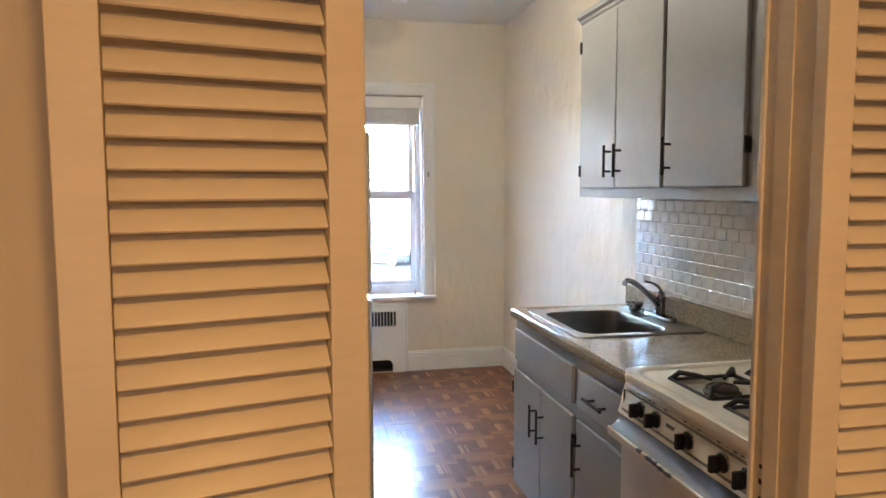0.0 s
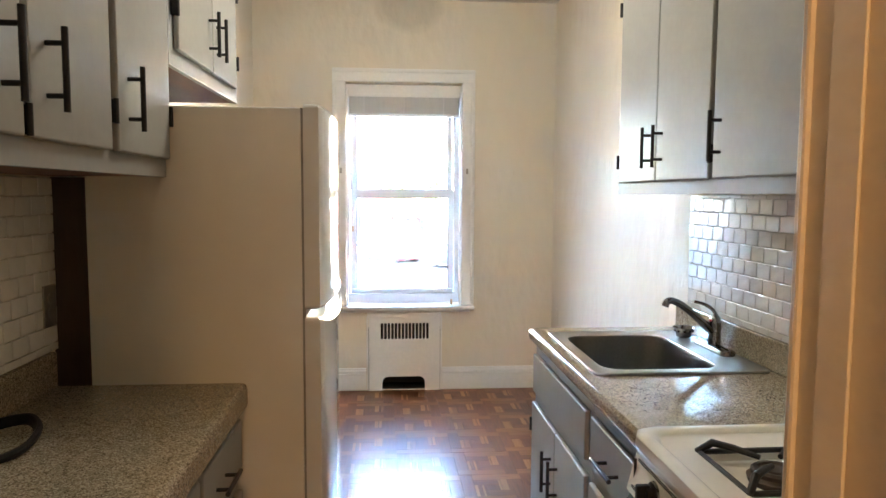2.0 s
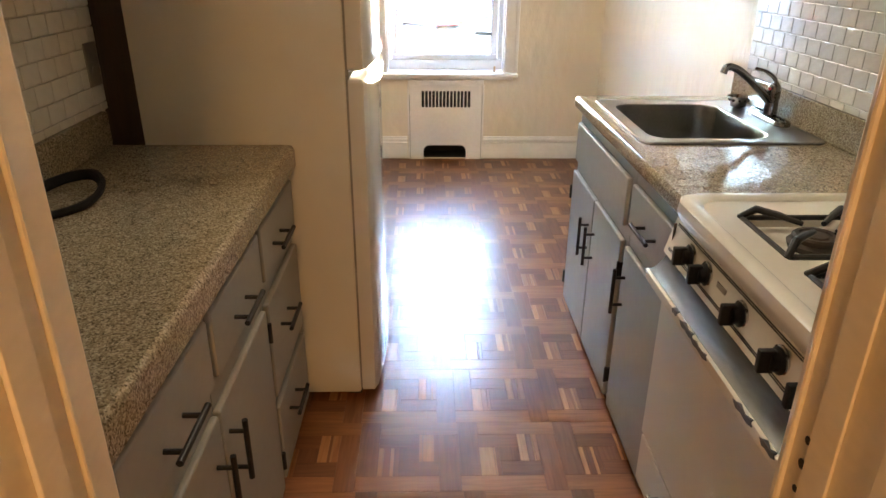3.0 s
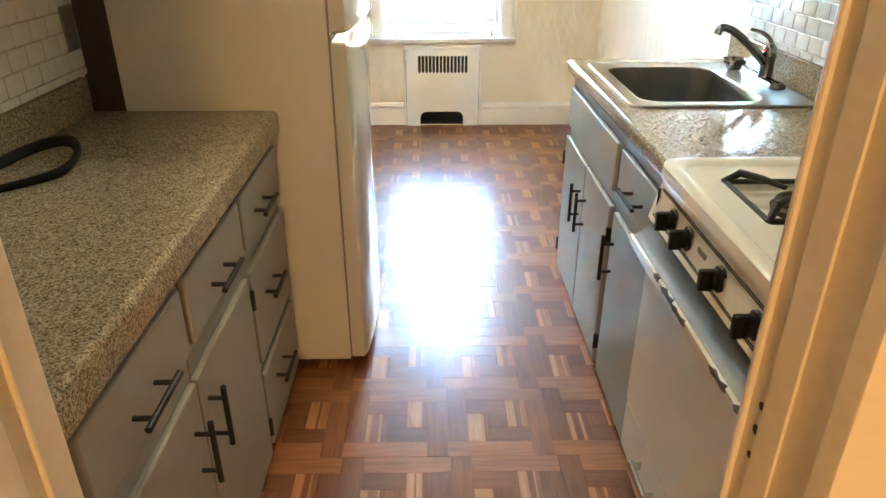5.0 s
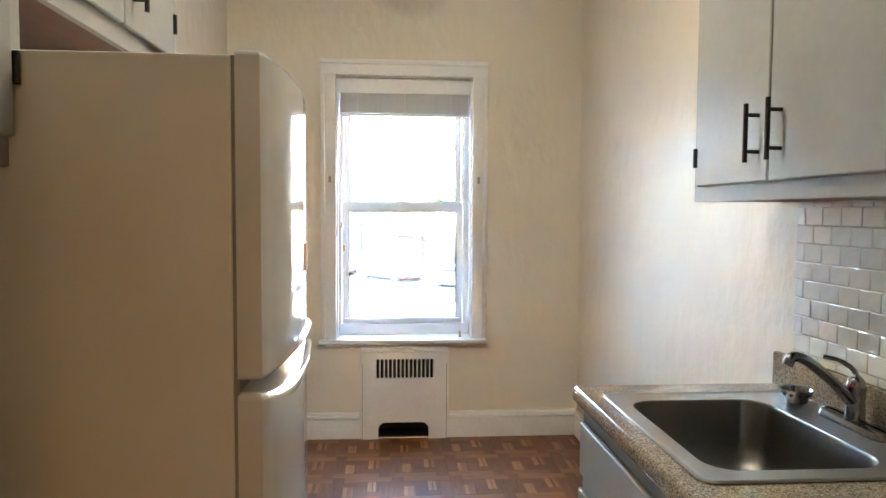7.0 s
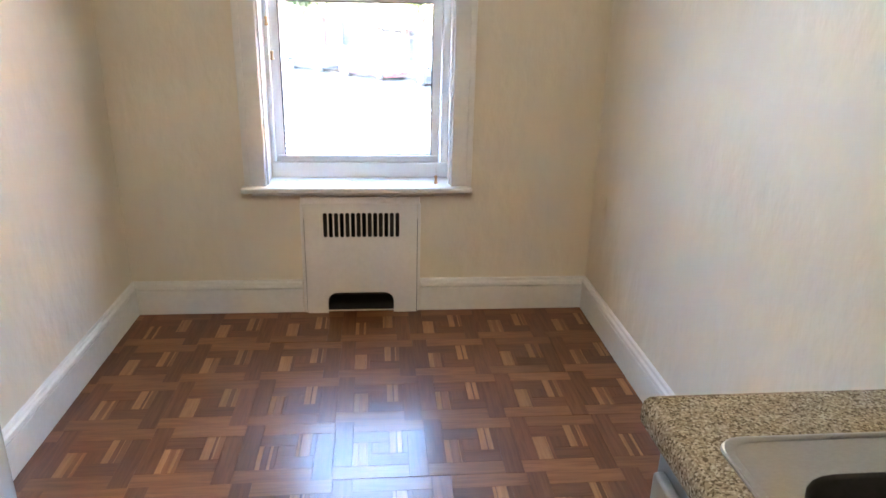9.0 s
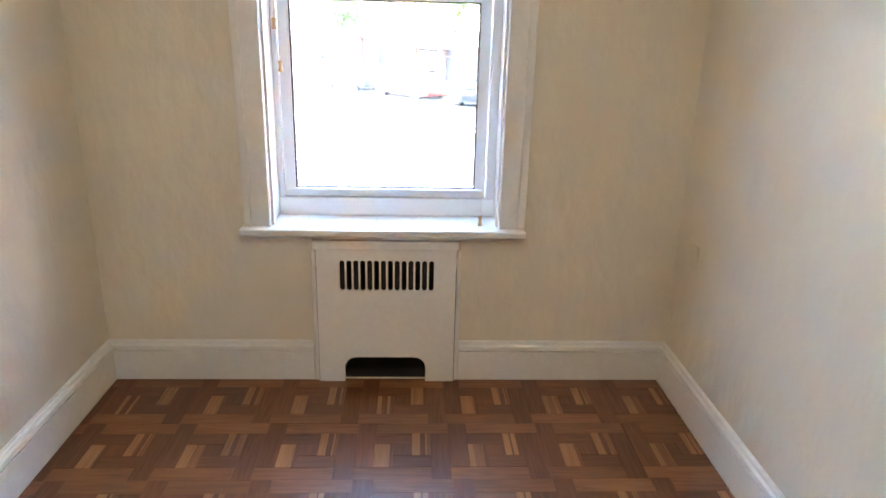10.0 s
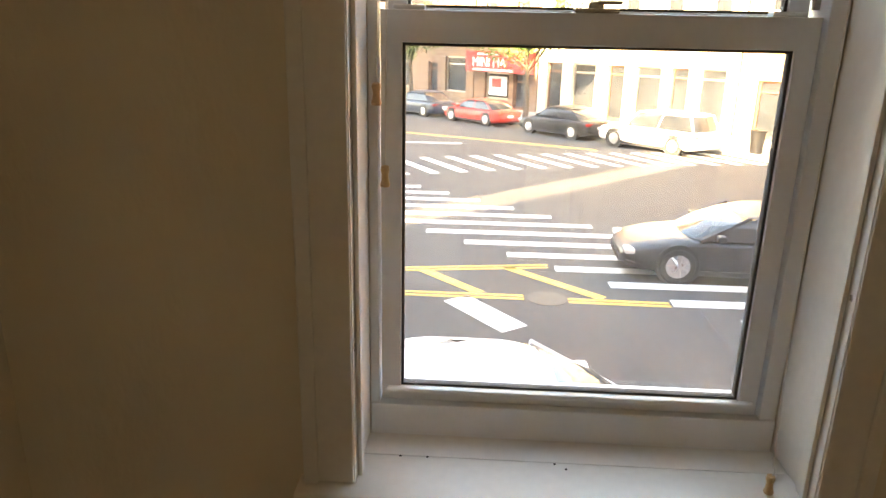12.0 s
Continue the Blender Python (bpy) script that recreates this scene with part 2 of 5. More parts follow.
CABLEBLACK = surface("black_woven_cover", (0.008, 0.008, 0.008), (0.016, 0.015, 0.014), 30, 400, 0.7, bump=0.3, spec=0.2)
# near-black for recesses; their shade is put into the colour
SHADEBLACK = surface("recess_shade_black", (0.02, 0.018, 0.016), (0.035, 0.03, 0.028), 4, 40, 0.8, bump=0.1)
BAREWOOD = surface("bare_brown_wood", (0.115, 0.048, 0.028), (0.19, 0.085, 0.047), 3, 30, 0.55, 0.1, bump=0.2, stretch=(6, 1, 6), grain=0.25)
BURNT = surface("burnt_iron", (0.060, 0.046, 0.036), (0.115, 0.085, 0.062), 25, 150, 0.6, 0.1, metal=0.3, bump=0.3)
# dark brown that stands in for the shade beside the refrigerator
GAPBROWN = surface("gap_shade_brown", (0.045, 0.024, 0.013), (0.075, 0.040, 0.022), 3, 30, 0.6, 0.1, bump=0.2, stretch=(6, 1, 0.5), grain=0.25)
CASTIRON = surface("cast_iron", (0.018, 0.017, 0.016), (0.04, 0.038, 0.036), 15, 130, 0.55, 0.12, bump=0.3)
GRANITE = speckled("speckled_laminate")
TILE = surface("white_glazed_tile", (0.72, 0.71, 0.66), (0.78, 0.77, 0.72), 14, 26, 0.07, 0.02, bump=0.30, depth=0.003, grain=0.02, coat=0.2, each=0.015)
GROUT = surface("pale_grout", (0.66, 0.63, 0.57), (0.74, 0.71, 0.65), 20, 150, 0.85, bump=0.3)
LIGHTWOOD = surface("turned_wood", (0.55, 0.36, 0.18), (0.68, 0.47, 0.26), 30, 120, 0.4, bump=0.1, stretch=(1, 1, 0.2))
CORD = surface("white_cord", (0.72, 0.70, 0.66), (0.80, 0.78, 0.74), 60, 500, 0.8, bump=0.2)
SLAT_DARK = parquet("dark_parquet", (0.118, 0.039, 0.013), (0.180, 0.064, 0.023))
SLAT_PALE = parquet("pale_parquet", (0.285, 0.122, 0.043), (0.395, 0.182, 0.070))
SLAT_LIGHT = parquet("light_parquet", (0.180, 0.068, 0.024), (0.265, 0.108, 0.039))
JOINT = surface("floor_joint", (0.13, 0.050, 0.021), (0.19, 0.074, 0.031), 20, 90, 0.6, bump=0.1)
# opal glass with a faint glow, for the added kitchen fill
DOMEGLASS = surface("opal_fill_glass", (0.82, 0.80, 0.76), (0.85, 0.83, 0.80), 6, 80, 0.25, bump=0.0)
DOMEGLASS.node_tree.nodes["Principled BSDF"].inputs["Emission Color"].default_value = (1.0, 0.80, 0.56, 1)
DOMEGLASS.node_tree.nodes["Principled BSDF"].inputs["Emission Strength"].default_value = 0.12
GLASS = clear_glass("window_glass")
PLATE = surface("steel_plate", (0.36, 0.33, 0.28), (0.42, 0.39, 0.34), 10, 90, 0.4, metal=0.8, bump=0.05)
CHIPDARK = surface("bare_dark_steel", (0.05, 0.055, 0.062), (0.10, 0.105, 0.115), 40, 160, 0.5, metal=0.3, bump=0.2)
PAPER = surface("peach_paper", (0.66, 0.52, 0.40), (0.74, 0.60, 0.48), 8, 90, 0.8, bump=0.1)
INK = surface("dark_print", (0.04, 0.035, 0.03), (0.06, 0.05, 0.045), 30, 200, 0.5, bump=0.0)
BLINDS = surface("blind_slats", (0.60, 0.58, 0.53), (0.68, 0.66, 0.61), 8, 90, 0.45, bump=0.05)

# ---- building tools ----
ORIGIN = {}


def thing(name, place=(0, 0, 0), label="", category="", group="", kind=""):
    ob = new(name)
    ob.location = place
    ob.empty_display_size = 0.05
    ORIGIN[ob.name] = Vector(place)
    return tagged(ob, label, category, group, kind)


def finish(me, angle=35):
    me.shade_smooth()
    me.set_sharp_from_angle(angle=radians(angle))
    return me


def part(name, bm, material, parent=None, label="", angle=35):
    """One mesh, drawn in world metres, under a thing or a part."""
    o = ORIGIN.get(parent.name, Vector()) if parent else Vector()
    if o.length:
        bmesh.ops.translate(bm, vec=-o, verts=bm.verts)
    bmesh.ops.recalc_face_normals(bm, faces=bm.faces)
    me = bpy.data.meshes.new(name)
    bm.to_mesh(me)
    bm.free()
    finish(me, angle)
    for mm in material if isinstance(material, (list, tuple)) else (material,):
        me.materials.append(mm)
    ob = new(name, me)
    wn = ob.modifiers.new("shading", "WEIGHTED_NORMAL")
    wn.keep_sharp = True
    if parent:
        ob.parent = parent
    ORIGIN[ob.name] = o
    if label:
        tagged(ob, label)
    return ob


def setting(name, bm, material, label="", category=""):
    return tagged(part(name, bm, material), label, category, kind="structure")


def box(x0, y0, z0, x1, y1, z1, bevel=0.0, bm=None, seg=2):
    bm = bm or bmesh.new()
    m = Matrix.LocRotScale(((x0 + x1) / 2, (y0 + y1) / 2, (z0 + z1) / 2), None, (abs(x1 - x0), abs(y1 - y0), abs(z1 - z0)))
    vs = bmesh.ops.create_cube(bm, size=1, matrix=m)["verts"]
    if bevel:
        es = list({e for v in vs for e in v.link_edges})
        bmesh.ops.bevel(bm, geom=es, offset=bevel, segments=seg, profile=0.5, affect="EDGES")
    return bm


def rod(p0, p1, r0, r1=None, seg=14, bm=None):
    bm = bm or bmesh.new()
    a, b = Vector(p0), Vector(p1)
    d = b - a
    m = Matrix.Translation((a + b) / 2) @ d.to_track_quat("Z", "Y").to_matrix().to_4x4()
    bmesh.ops.create_cone(bm, cap_ends=True, segments=seg, radius1=r0, radius2=r0 if r1 is None else r1, depth=d.length, matrix=m)
    return bm


def loft(loops, caps=(True, True), bm=None, closed=True):
    bm = bm or bmesh.new()
    rows = [[bm.verts.new(p) for p in lp] for lp in loops]
    k = len(rows[0])
    for a, b in zip(rows, rows[1:]):
        for i in range(k if closed else k - 1):
            j = (i + 1) % k
            bm.faces.new((a[i], a[j], b[j], b[i]))
    if caps[0]:
        bm.faces.new(rows[0][::-1])
    if caps[1]:
        bm.faces.new(rows[-1])
    return bm


def tube(points, radius, seg=10, bm=None, flat=1.0):
    """A round bar along a line of points; radius may be one number or one for each point."""
    pts = [Vector(p) for p in points]
    rad = radius if isinstance(radius, (list, tuple)) else [radius] * len(pts)
    loops, side = [], None
    for i, p in enumerate(pts):
        d = (pts[min(i + 1, len(pts) - 1)] - pts[max(i - 1, 0)]).normalized()
        if side is None:
            side = d.orthogonal().normalized()
        side = (side - d * side.dot(d)).normalized()
        up = d.cross(side)
        loops.append([p + (side * math.cos(a) + up * math.sin(a) * flat) * rad[i] for a in (2 * math.pi * k / seg for k in range(seg))])
    return loft(loops, bm=bm)


def curve_points(points, n=8):
    """A smooth line through the points."""
    p = [Vector(q) for q in points]
    p = [2 * p[0] - p[1]] + p + [2 * p[-1] - p[-2]]
    out = []
    for a, b, c, d in zip(p, p[1:], p[2:], p[3:]):
        for k in range(n):
            t = k / n
            out.append(0.5 * (2 * b + (c - a) * t + (2 * a - 5 * b + 4 * c - d) * t * t + (3 * b - a - 3 * c + d) * t ** 3))
    return out + [p[-2]]


def lathe(profile, base, axis="z", seg=24, bm=None):
    """A turned shape from (radius, height) pairs along an axis."""
    b = Vector(base)
    ax = {"x": (Vector((1, 0, 0)), Vector((0, 1, 0)), Vector((0, 0, 1))), "y": (Vector((0, 1, 0)), Vector((0, 0, 1)), Vector((1, 0, 0))), "z": (Vector((0, 0, 1)), Vector((1, 0, 0)), Vector((0, 1, 0)))}[axis]
    loops = [[b + ax[0] * h + (ax[1] * math.cos(2 * math.pi * k / seg) + ax[2] * math.sin(2 * math.pi * k / seg)) * max(r, 1e-4) for k in range(seg)] for r, h in profile]
    return loft(loops, bm=bm)


def rounded(x0, y0, x1, y1, r, n=5):
    out = []
    for cx, cy, a0 in ((x1 - r, y1 - r, 0), (x0 + r, y1 - r, 90), (x0 + r, y0 + r, 180), (x1 - r, y0 + r, 270)):
        for k in range(n + 1):
            a = radians(a0 + 90 * k / n)
            out.append((cx + r * math.cos(a), cy + r * math.sin(a)))
    return out


def rect(x0, y0, x1, y1):
    return [(x0, y0), (x1, y0), (x1, y1), (x0, y1)]


def plate(outlines, thick, m, bm=None, bevel=0.0):
    """A flat sheet with holes: the first outline is its edge, the others its holes; m carries it from its own x, y, z into the world."""
    bm = bm or bmesh.new()
    cu = bpy.data.curves.new("sheet", "CURVE")
    cu.dimensions, cu.fill_mode, cu.extrude = "2D", "BOTH", thick / 2 - bevel
    cu.bevel_depth, cu.bevel_resolution = bevel, 1
    cu.offset = -bevel
    for line in outlines:
        sp = cu.splines.new("POLY")
        sp.points.add(len(line) - 1)
        for q, (u, v) in zip(sp.points, line):
            q.co = (u, v, 0, 1)
        sp.use_cyclic_u = True
    ob = bpy.data.objects.new("sheet", cu)
    piece = bmesh.new()
    piece.from_mesh(ob.to_mesh())
    ob.to_mesh_clear()
    bpy.data.objects.remove(ob)
    bpy.data.curves.remove(cu)
    bmesh.ops.remove_doubles(piece, verts=piece.verts, dist=1e-5)
    bmesh.ops.transform(piece, matrix=m, verts=piece.verts)
    tmp = bpy.data.meshes.new("sheet")
    piece.to_mesh(tmp)
    piece.free()
    bm.from_mesh(tmp)
    bpy.data.meshes.remove(tmp)
    return bm


def upright(y):
    """Sheets that stand facing along y: their x, y become world x, z."""
    return Matrix.Translation((0, y, 0)) @ Matrix.Rotation(radians(90), 4, "X")


def words(text, size, m, material, parent, name="lettering", extrude=0.001):
    cu = bpy.data.curves.new(name, "FONT")
    cu.body, cu.size, cu.extrude, cu.align_x = text, size, extrude, "CENTER"
    ob = bpy.data.objects.new(name, cu)
    bm = bmesh.new()
    bm.from_mesh(ob.to_mesh())
    ob.to_mesh_clear()
    bpy.data.objects.remove(ob)
    bmesh.ops.transform(bm, matrix=m, verts=bm.verts)
    return part(name, bm, material, parent)

# ---- rooms ----
XL, XR, YN, YS, TOP = -0.19, 2.02, 5.90, 1.41, 2.88
HX0, HX1, HY0, HTOP = -0.62, 1.85, -1.3, 2.5
DX0, DX1, DTOP = 0.425, 1.130, 2.06

setting("wall_north", plate([rect(XL - 0.3, -0.02, XR + 0.3, TOP + 0.2), rect(0.468, 0.62, 1.322, 2.285), rect(0.66, 0.004, 1.135, 0.565)], 0.30, upright(YN + 0.15)), WALL_DARKPATCH, "cream painted plaster wall round the window", "wall")
setting("wall_east", box(XR, YS - 0.06, -0.02, XR + 0.25, YN, TOP + 0.2), WALL, "cream painted uneven plaster wall", "wall")
setting("wall_west", box(XL - 0.25, YS - 0.06, -0.02, XL, YN, TOP + 0.2), WALL, "cream painted plaster wall", "wall")
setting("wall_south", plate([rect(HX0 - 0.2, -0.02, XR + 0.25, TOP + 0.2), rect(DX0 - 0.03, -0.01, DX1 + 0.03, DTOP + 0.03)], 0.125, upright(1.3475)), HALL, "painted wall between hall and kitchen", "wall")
setting("ceiling", box(XL - 0.25, YS, TOP, XR + 0.25, YN + 0.3, TOP + 0.2), CEIL, "white painted plaster ceiling", "ceiling")
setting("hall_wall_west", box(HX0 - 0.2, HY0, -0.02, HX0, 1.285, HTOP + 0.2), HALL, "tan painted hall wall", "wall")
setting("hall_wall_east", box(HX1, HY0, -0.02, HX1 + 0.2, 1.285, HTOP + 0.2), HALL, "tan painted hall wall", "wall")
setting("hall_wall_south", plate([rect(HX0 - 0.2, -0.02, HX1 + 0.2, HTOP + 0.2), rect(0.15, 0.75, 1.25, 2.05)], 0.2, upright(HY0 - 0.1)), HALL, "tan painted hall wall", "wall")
setting("hall_ceiling", box(HX0, HY0, HTOP, HX1, 1.285, HTOP + 0.2), CEIL, "painted hall ceiling", "ceiling")
# niche back blackened in place of the shade behind the grille
setting("radiator_niche", box(0.66, YN + 0.22, 0.004, 1.135, YN + 0.24, 0.565), SHADEBLACK, "back of the radiator niche, blackened for its shade", "niche")

# skirting: a tall board with a moulded cap, swept along each wall
SKIRT = [(0.0, 0.0), (0.012, 0.0), (0.012, 0.003), (0.020, 0.0035), (0.020, 0.125), (0.0185, 0.1265), (0.003, 0.1270), (0.003, 0.1330), (0.0225, 0.1335), (0.0235, 0.138), (0.022, 0.150), (0.014, 0.157), (0.014, 0.163), (0.011, 0.168), (0.0, 0.170)]


def skirting(name, a, b, out):
    loops = [[(p[0] + out[0] * d, p[1] + out[1] * d, z) for d, z in SKIRT] for p in (a, b)]
    return setting(name, loft(loops), TRIM, "tall white painted baseboard with moulded cap", "baseboard")


skirting("baseboard_north_west", (XL, YN), (0.610, YN), (0, -1))
skirting("baseboard_north_east", (1.184, YN), (XR, YN), (0, -1))
skirting("baseboard_east", (XR, YN - 0.02), (XR, 3.61), (-1, 0))
skirting("baseboard_west", (XL, YN - 0.02), (XL, 3.55), (1, 0))
skirting("hall_baseboard", (HX0, 1.285), (-0.02, 1.285), (0, -1))

# door frame between hall and kitchen: jambs with a stop, and the hall casing
frame_1 = thing("door_frame", (0.78, 1.37, 0), "cream painted door frame with chipped edges and old hinge marks", "door frame", kind="structure")
for sx, face in ((1, DX1), (-1, DX0)):
    part("jamb", box(face, 1.281, 0, face + sx * 0.03, 1.414 if sx > 0 else 1.452, DTOP + 0.03, 0.004 if sx > 0 else 0.011, seg=3), DOORPAINT, frame_1)
    if sx < 0:
        part("stop", box(face, 1.322, 0, face + 0.007, 1.362, DTOP, 0.0025), DOORPAINT, frame_1)
        part("bead", tube([(face + 0.001, 1.395, 0), (face + 0.001, 1.395, DTOP)], 0.004, 8), DOORPAINT, frame_1)
        continue
    part("stop", box(face - sx * 0.004, 1.329, 0, face, 1.367, DTOP, 0.0018), DOORPAINT, frame_1)
    part("bead", tube([(face - sx * 0.001, 1.398, 0), (face - sx * 0.001, 1.398, DTOP)], 0.004, 8), DOORPAINT, frame_1)
part("head", box(DX0, 1.281, DTOP, DX1, 1.414, DTOP + 0.03, 0.004), DOORPAINT, frame_1)
for z, h in ((1.027, 0.009), (0.999, 0.011), (0.968, 0.008)):
    part("hinge_mark", rod((DX1 - 0.0008, 1.374, z), (DX1 + 0.004, 1.374, z), h / 2, seg=10), RUBBER, frame_1)


def louvred_leaf(hinge, turn, side):
    """A louvred door leaf of 0.40 by 2.0 m, hinged at its inner edge; side is +1 when it runs to the right of the hinge."""
    leaf = thing("louvred_door", (*hinge, 0), "cream painted louvred door leaf, folded back open", "door", "louvred doors of the kitchen opening")
    leaf.rotation_euler = (0, 0, radians(turn))
    ORIGIN[leaf.name] = Vector()
    w, t, z0, z1 = 0.365, 0.028, 0.02, 2.02

    def bar(name, a, b, za, zb):
        return part(name, box(side * a, -t, za, side * b, 0, zb, 0.003), DOORPAINT, leaf)
    bar("stile", 0, 0.050, z0, z1)
    bar("stile", w - 0.055, w, z0, z1)
    bar("top_rail", 0.050, w - 0.055, z1 - 0.09, z1)
    bar("bottom_rail", 0.050, w - 0.055, z0, z0 + 0.14)
    pitch = 0.03694
    count = int((z1 - z0 - 0.250) / pitch)
    first = None
    for k in range(count):
        z = z0 + 0.1547 + pitch * (k + 0.5)
        if first is None:
            bm = box(side * 0.051, -0.003, -0.0206, side * (w - 0.056), 0.003, 0.0206, 0.0022)
            bmesh.ops.transform(bm, matrix=Matrix.Translation((0, -t * 0.55, 0)) @ Matrix.Rotation(radians(-38), 4, "X"), verts=bm.verts)
            first = part("slat", bm, DOORPAINT, leaf)
            first.location = (0, 0, z)
        else:
            o = new("slat", first.data)
            o.parent, o.location = leaf, (0, 0, z)
            o.rotation_euler = (radians(random.uniform(-1.2, 1.2)), 0, 0)
    return leaf


louvred_leaf((0.417, 1.284), 14.5, -1)
louvred_leaf((1.122, 1.276), -1.0, 1)

lamp_1 = thing("hall_ceiling_lamp", (0.75, -0.35, HTOP), "flush white ceiling lamp in the hall", "lamp")
part("base", lathe([(0.17, 0), (0.17, -0.02), (0.15, -0.035)], (0.75, -0.35, HTOP)), TRIM, lamp_1)
part("rim", lathe([(0.155, -0.035), (0.155, -0.06), (0.14, -0.07), (0.14, -0.035)], (0.75, -0.35, HTOP)), CHROME, lamp_1)

# flush fitting added out of view to house the kitchen fill
fill_fitting = thing("kitchen_fill_fitting", (0.92, 3.45, TOP), "unseen opal glass fitting added round the kitchen fill light", "lamp")
part("base", lathe([(0.16, 0), (0.16, -0.02), (0.145, -0.035)], (0.92, 3.45, TOP)), TRIM, fill_fitting)
part("dome", lathe([(0.140, -0.03), (0.142, -0.05), (0.128, -0.075), (0.09, -0.095), (0.04, -0.104), (0.002, -0.105)], (0.92, 3.45, TOP)), DOMEGLASS, fill_fitting)

# invented window, out of view, that frames the hall fill light
hall_fill_window = thing("hall_fill_window", (0.70, HY0, 0.75), "unseen white window frame added round the hall fill light", "window", kind="structure")
part("window_frame", plate([rect(0.15, 0.75, 1.25, 2.05), rect(0.20, 0.80, 1.20, 1.38), rect(0.20, 1.42, 1.20, 2.00)], 0.05, upright(HY0 - 0.06)), TRIM, hall_fill_window)
part("window_sill", box(0.10, HY0 - 0.05, 0.72, 1.30, HY0 + 0.04, 0.75, 0.006), TRIM, hall_fill_window)

# ---- window ----
window_1 = thing("window_1", (0.895, YN, 0.64), "white double-hung window with painted wood casing", "window", kind="structure")
for s, x in ((-1, 0.468), (1, 1.322)):
    bm = box(x, YN - 0.024, 0.645, x + s * 0.094, YN - 0.001, 2.288, 0.004)
    box(x + s * 0.066, YN - 0.034, 0.645, x + s * 0.094, YN - 0.022, 2.288, 0.005, bm)
    part("side_casing", bm, TRIM, window_1)
    part("reveal", box(x - s * 0.002, YN - 0.02, 0.64, x + s * 0.012, YN + 0.168, 2.285, 0.002), TRIM, window_1)
    part("parting_bead", box(x - s * 0.012, YN + 0.002, 0.643, x - s * 0.0025, YN + 0.030, 2.27, 0.003), TRIM, window_1)
    part("frame_stile", box(x - s * 0.002, YN + 0.1705, 0.66, 0.489 if s < 0 else 1.286, YN + 0.28, 2.285, 0.003), VINYL, window_1)
    part("track", box(0.4892 if s < 0 else 1.2858, YN + 0.212, 1.52, 0.499 if s < 0 else 1.276, YN + 0.224, 2.25), PLATE, window_1)
bm = box(0.374, YN - 0.024, 2.288, 1.416, YN - 0.001, 2.382, 0.004)
box(0.374, YN - 0.034, 2.354, 1.416, YN - 0.022, 2.382, 0.005, bm)
part("head_casing", bm, TRIM, window_1)
part("head_frame", box(0.468, YN + 0.122, 2.27, 1.322, YN + 0.28, 2.286), VINYL, window_1)
part("stool", box(0.36, YN - 0.062, 0.615, 1.418, YN + 0.084, 0.642, 0.007, seg=3), TRIM, window_1)
part("back_board", box(0.466, YN + 0.085, 0.615, 1.324, YN + 0.166, 0.640, 0.003), TRIM, window_1)
part("sub_sill", box(0.4705, YN + 0.164, 0.60, 1.3195, YN + 0.30, 0.711, 0.005), VINYL, window_1)
part("apron", box(0.40, YN - 0.014, 0.592, 1.39, YN - 0.001, 0.615, 0.003), TRIM, window_1)


def sash(name, x0, x1, z0, z1, y, stile, low, high):
    s = part(name, plate([rect(x0, z0, x1, z1), rect(x0 + stile, z0 + low, x1 - stile, z1 - high)], 0.034, upright(y), bevel=0.003), VINYL, window_1)
    part("gasket", plate([rect(x0 + stile - 0.001, z0 + low - 0.001, x1 - stile + 0.001, z1 - high + 0.001), rect(x0 + stile + 0.005, z0 + low + 0.005, x1 - stile - 0.005, z1 - high - 0.005)], 0.020, upright(y)), RUBBER, s)
    pane = part("pane", box(x0 + stile, y - 0.002, z0 + low, x1 - stile, y + 0.002, z1 - high), GLASS, s)
    pane.visible_shadow = False
    return s


low_sash = sash("lower_sash", 0.4925, 1.2825, 0.7120, 1.506, YN + 0.200, 0.041, 0.032, 0.058)
sash("upper_sash", 0.500, 1.275, 1.468, 2.275, YN + 0.244, 0.038, 0.044, 0.05)
part("lift_rail", box(0.505, YN + 0.166, 0.736, 1.270, YN + 0.1825, 0.747, 0.004), VINYL, low_sash)
bm = box(0.845, YN + 0.184, 1.506, 0.925, YN + 0.216, 1.514, 0.002)
rod((0.885, YN + 0.200, 1.513), (0.885, YN + 0.200, 1.525), 0.014, bm=bm)
box(0.885, YN + 0.184, 1.521, 0.93, YN + 0.196, 1.528, 0.003, bm)
part("sash_lock", bm, PLATE, low_sash, "grey metal sash lock")
for x in (0.545, 1.225):
    part("tilt_latch", box(x - 0.03, YN + 0.186, 1.506, x + 0.03, YN + 0.214, 1.515, 0.003), VINYL, low_sash)
for x in (0.432, 1.360):
    bm = box(x - 0.008, YN - 0.030, 1.625, x + 0.008, YN - 0.024, 1.665, 0.002)
    rod((x, YN - 0.040, 1.64), (x, YN - 0.028, 1.64), 0.005, bm=bm)
    part("cleat", bm, PLATE, window_1, "small metal cleat")

for x, d in ((0.545, 0.078), (0.600, 0.079), (0.857, 0.076), (0.878, 0.060)):
    part("nail_head", rod((x, YN + d, 0.6415), (x, YN + d, 0.6428), 0.0028, seg=8), RUBBER, window_1, "small rusty nail head")
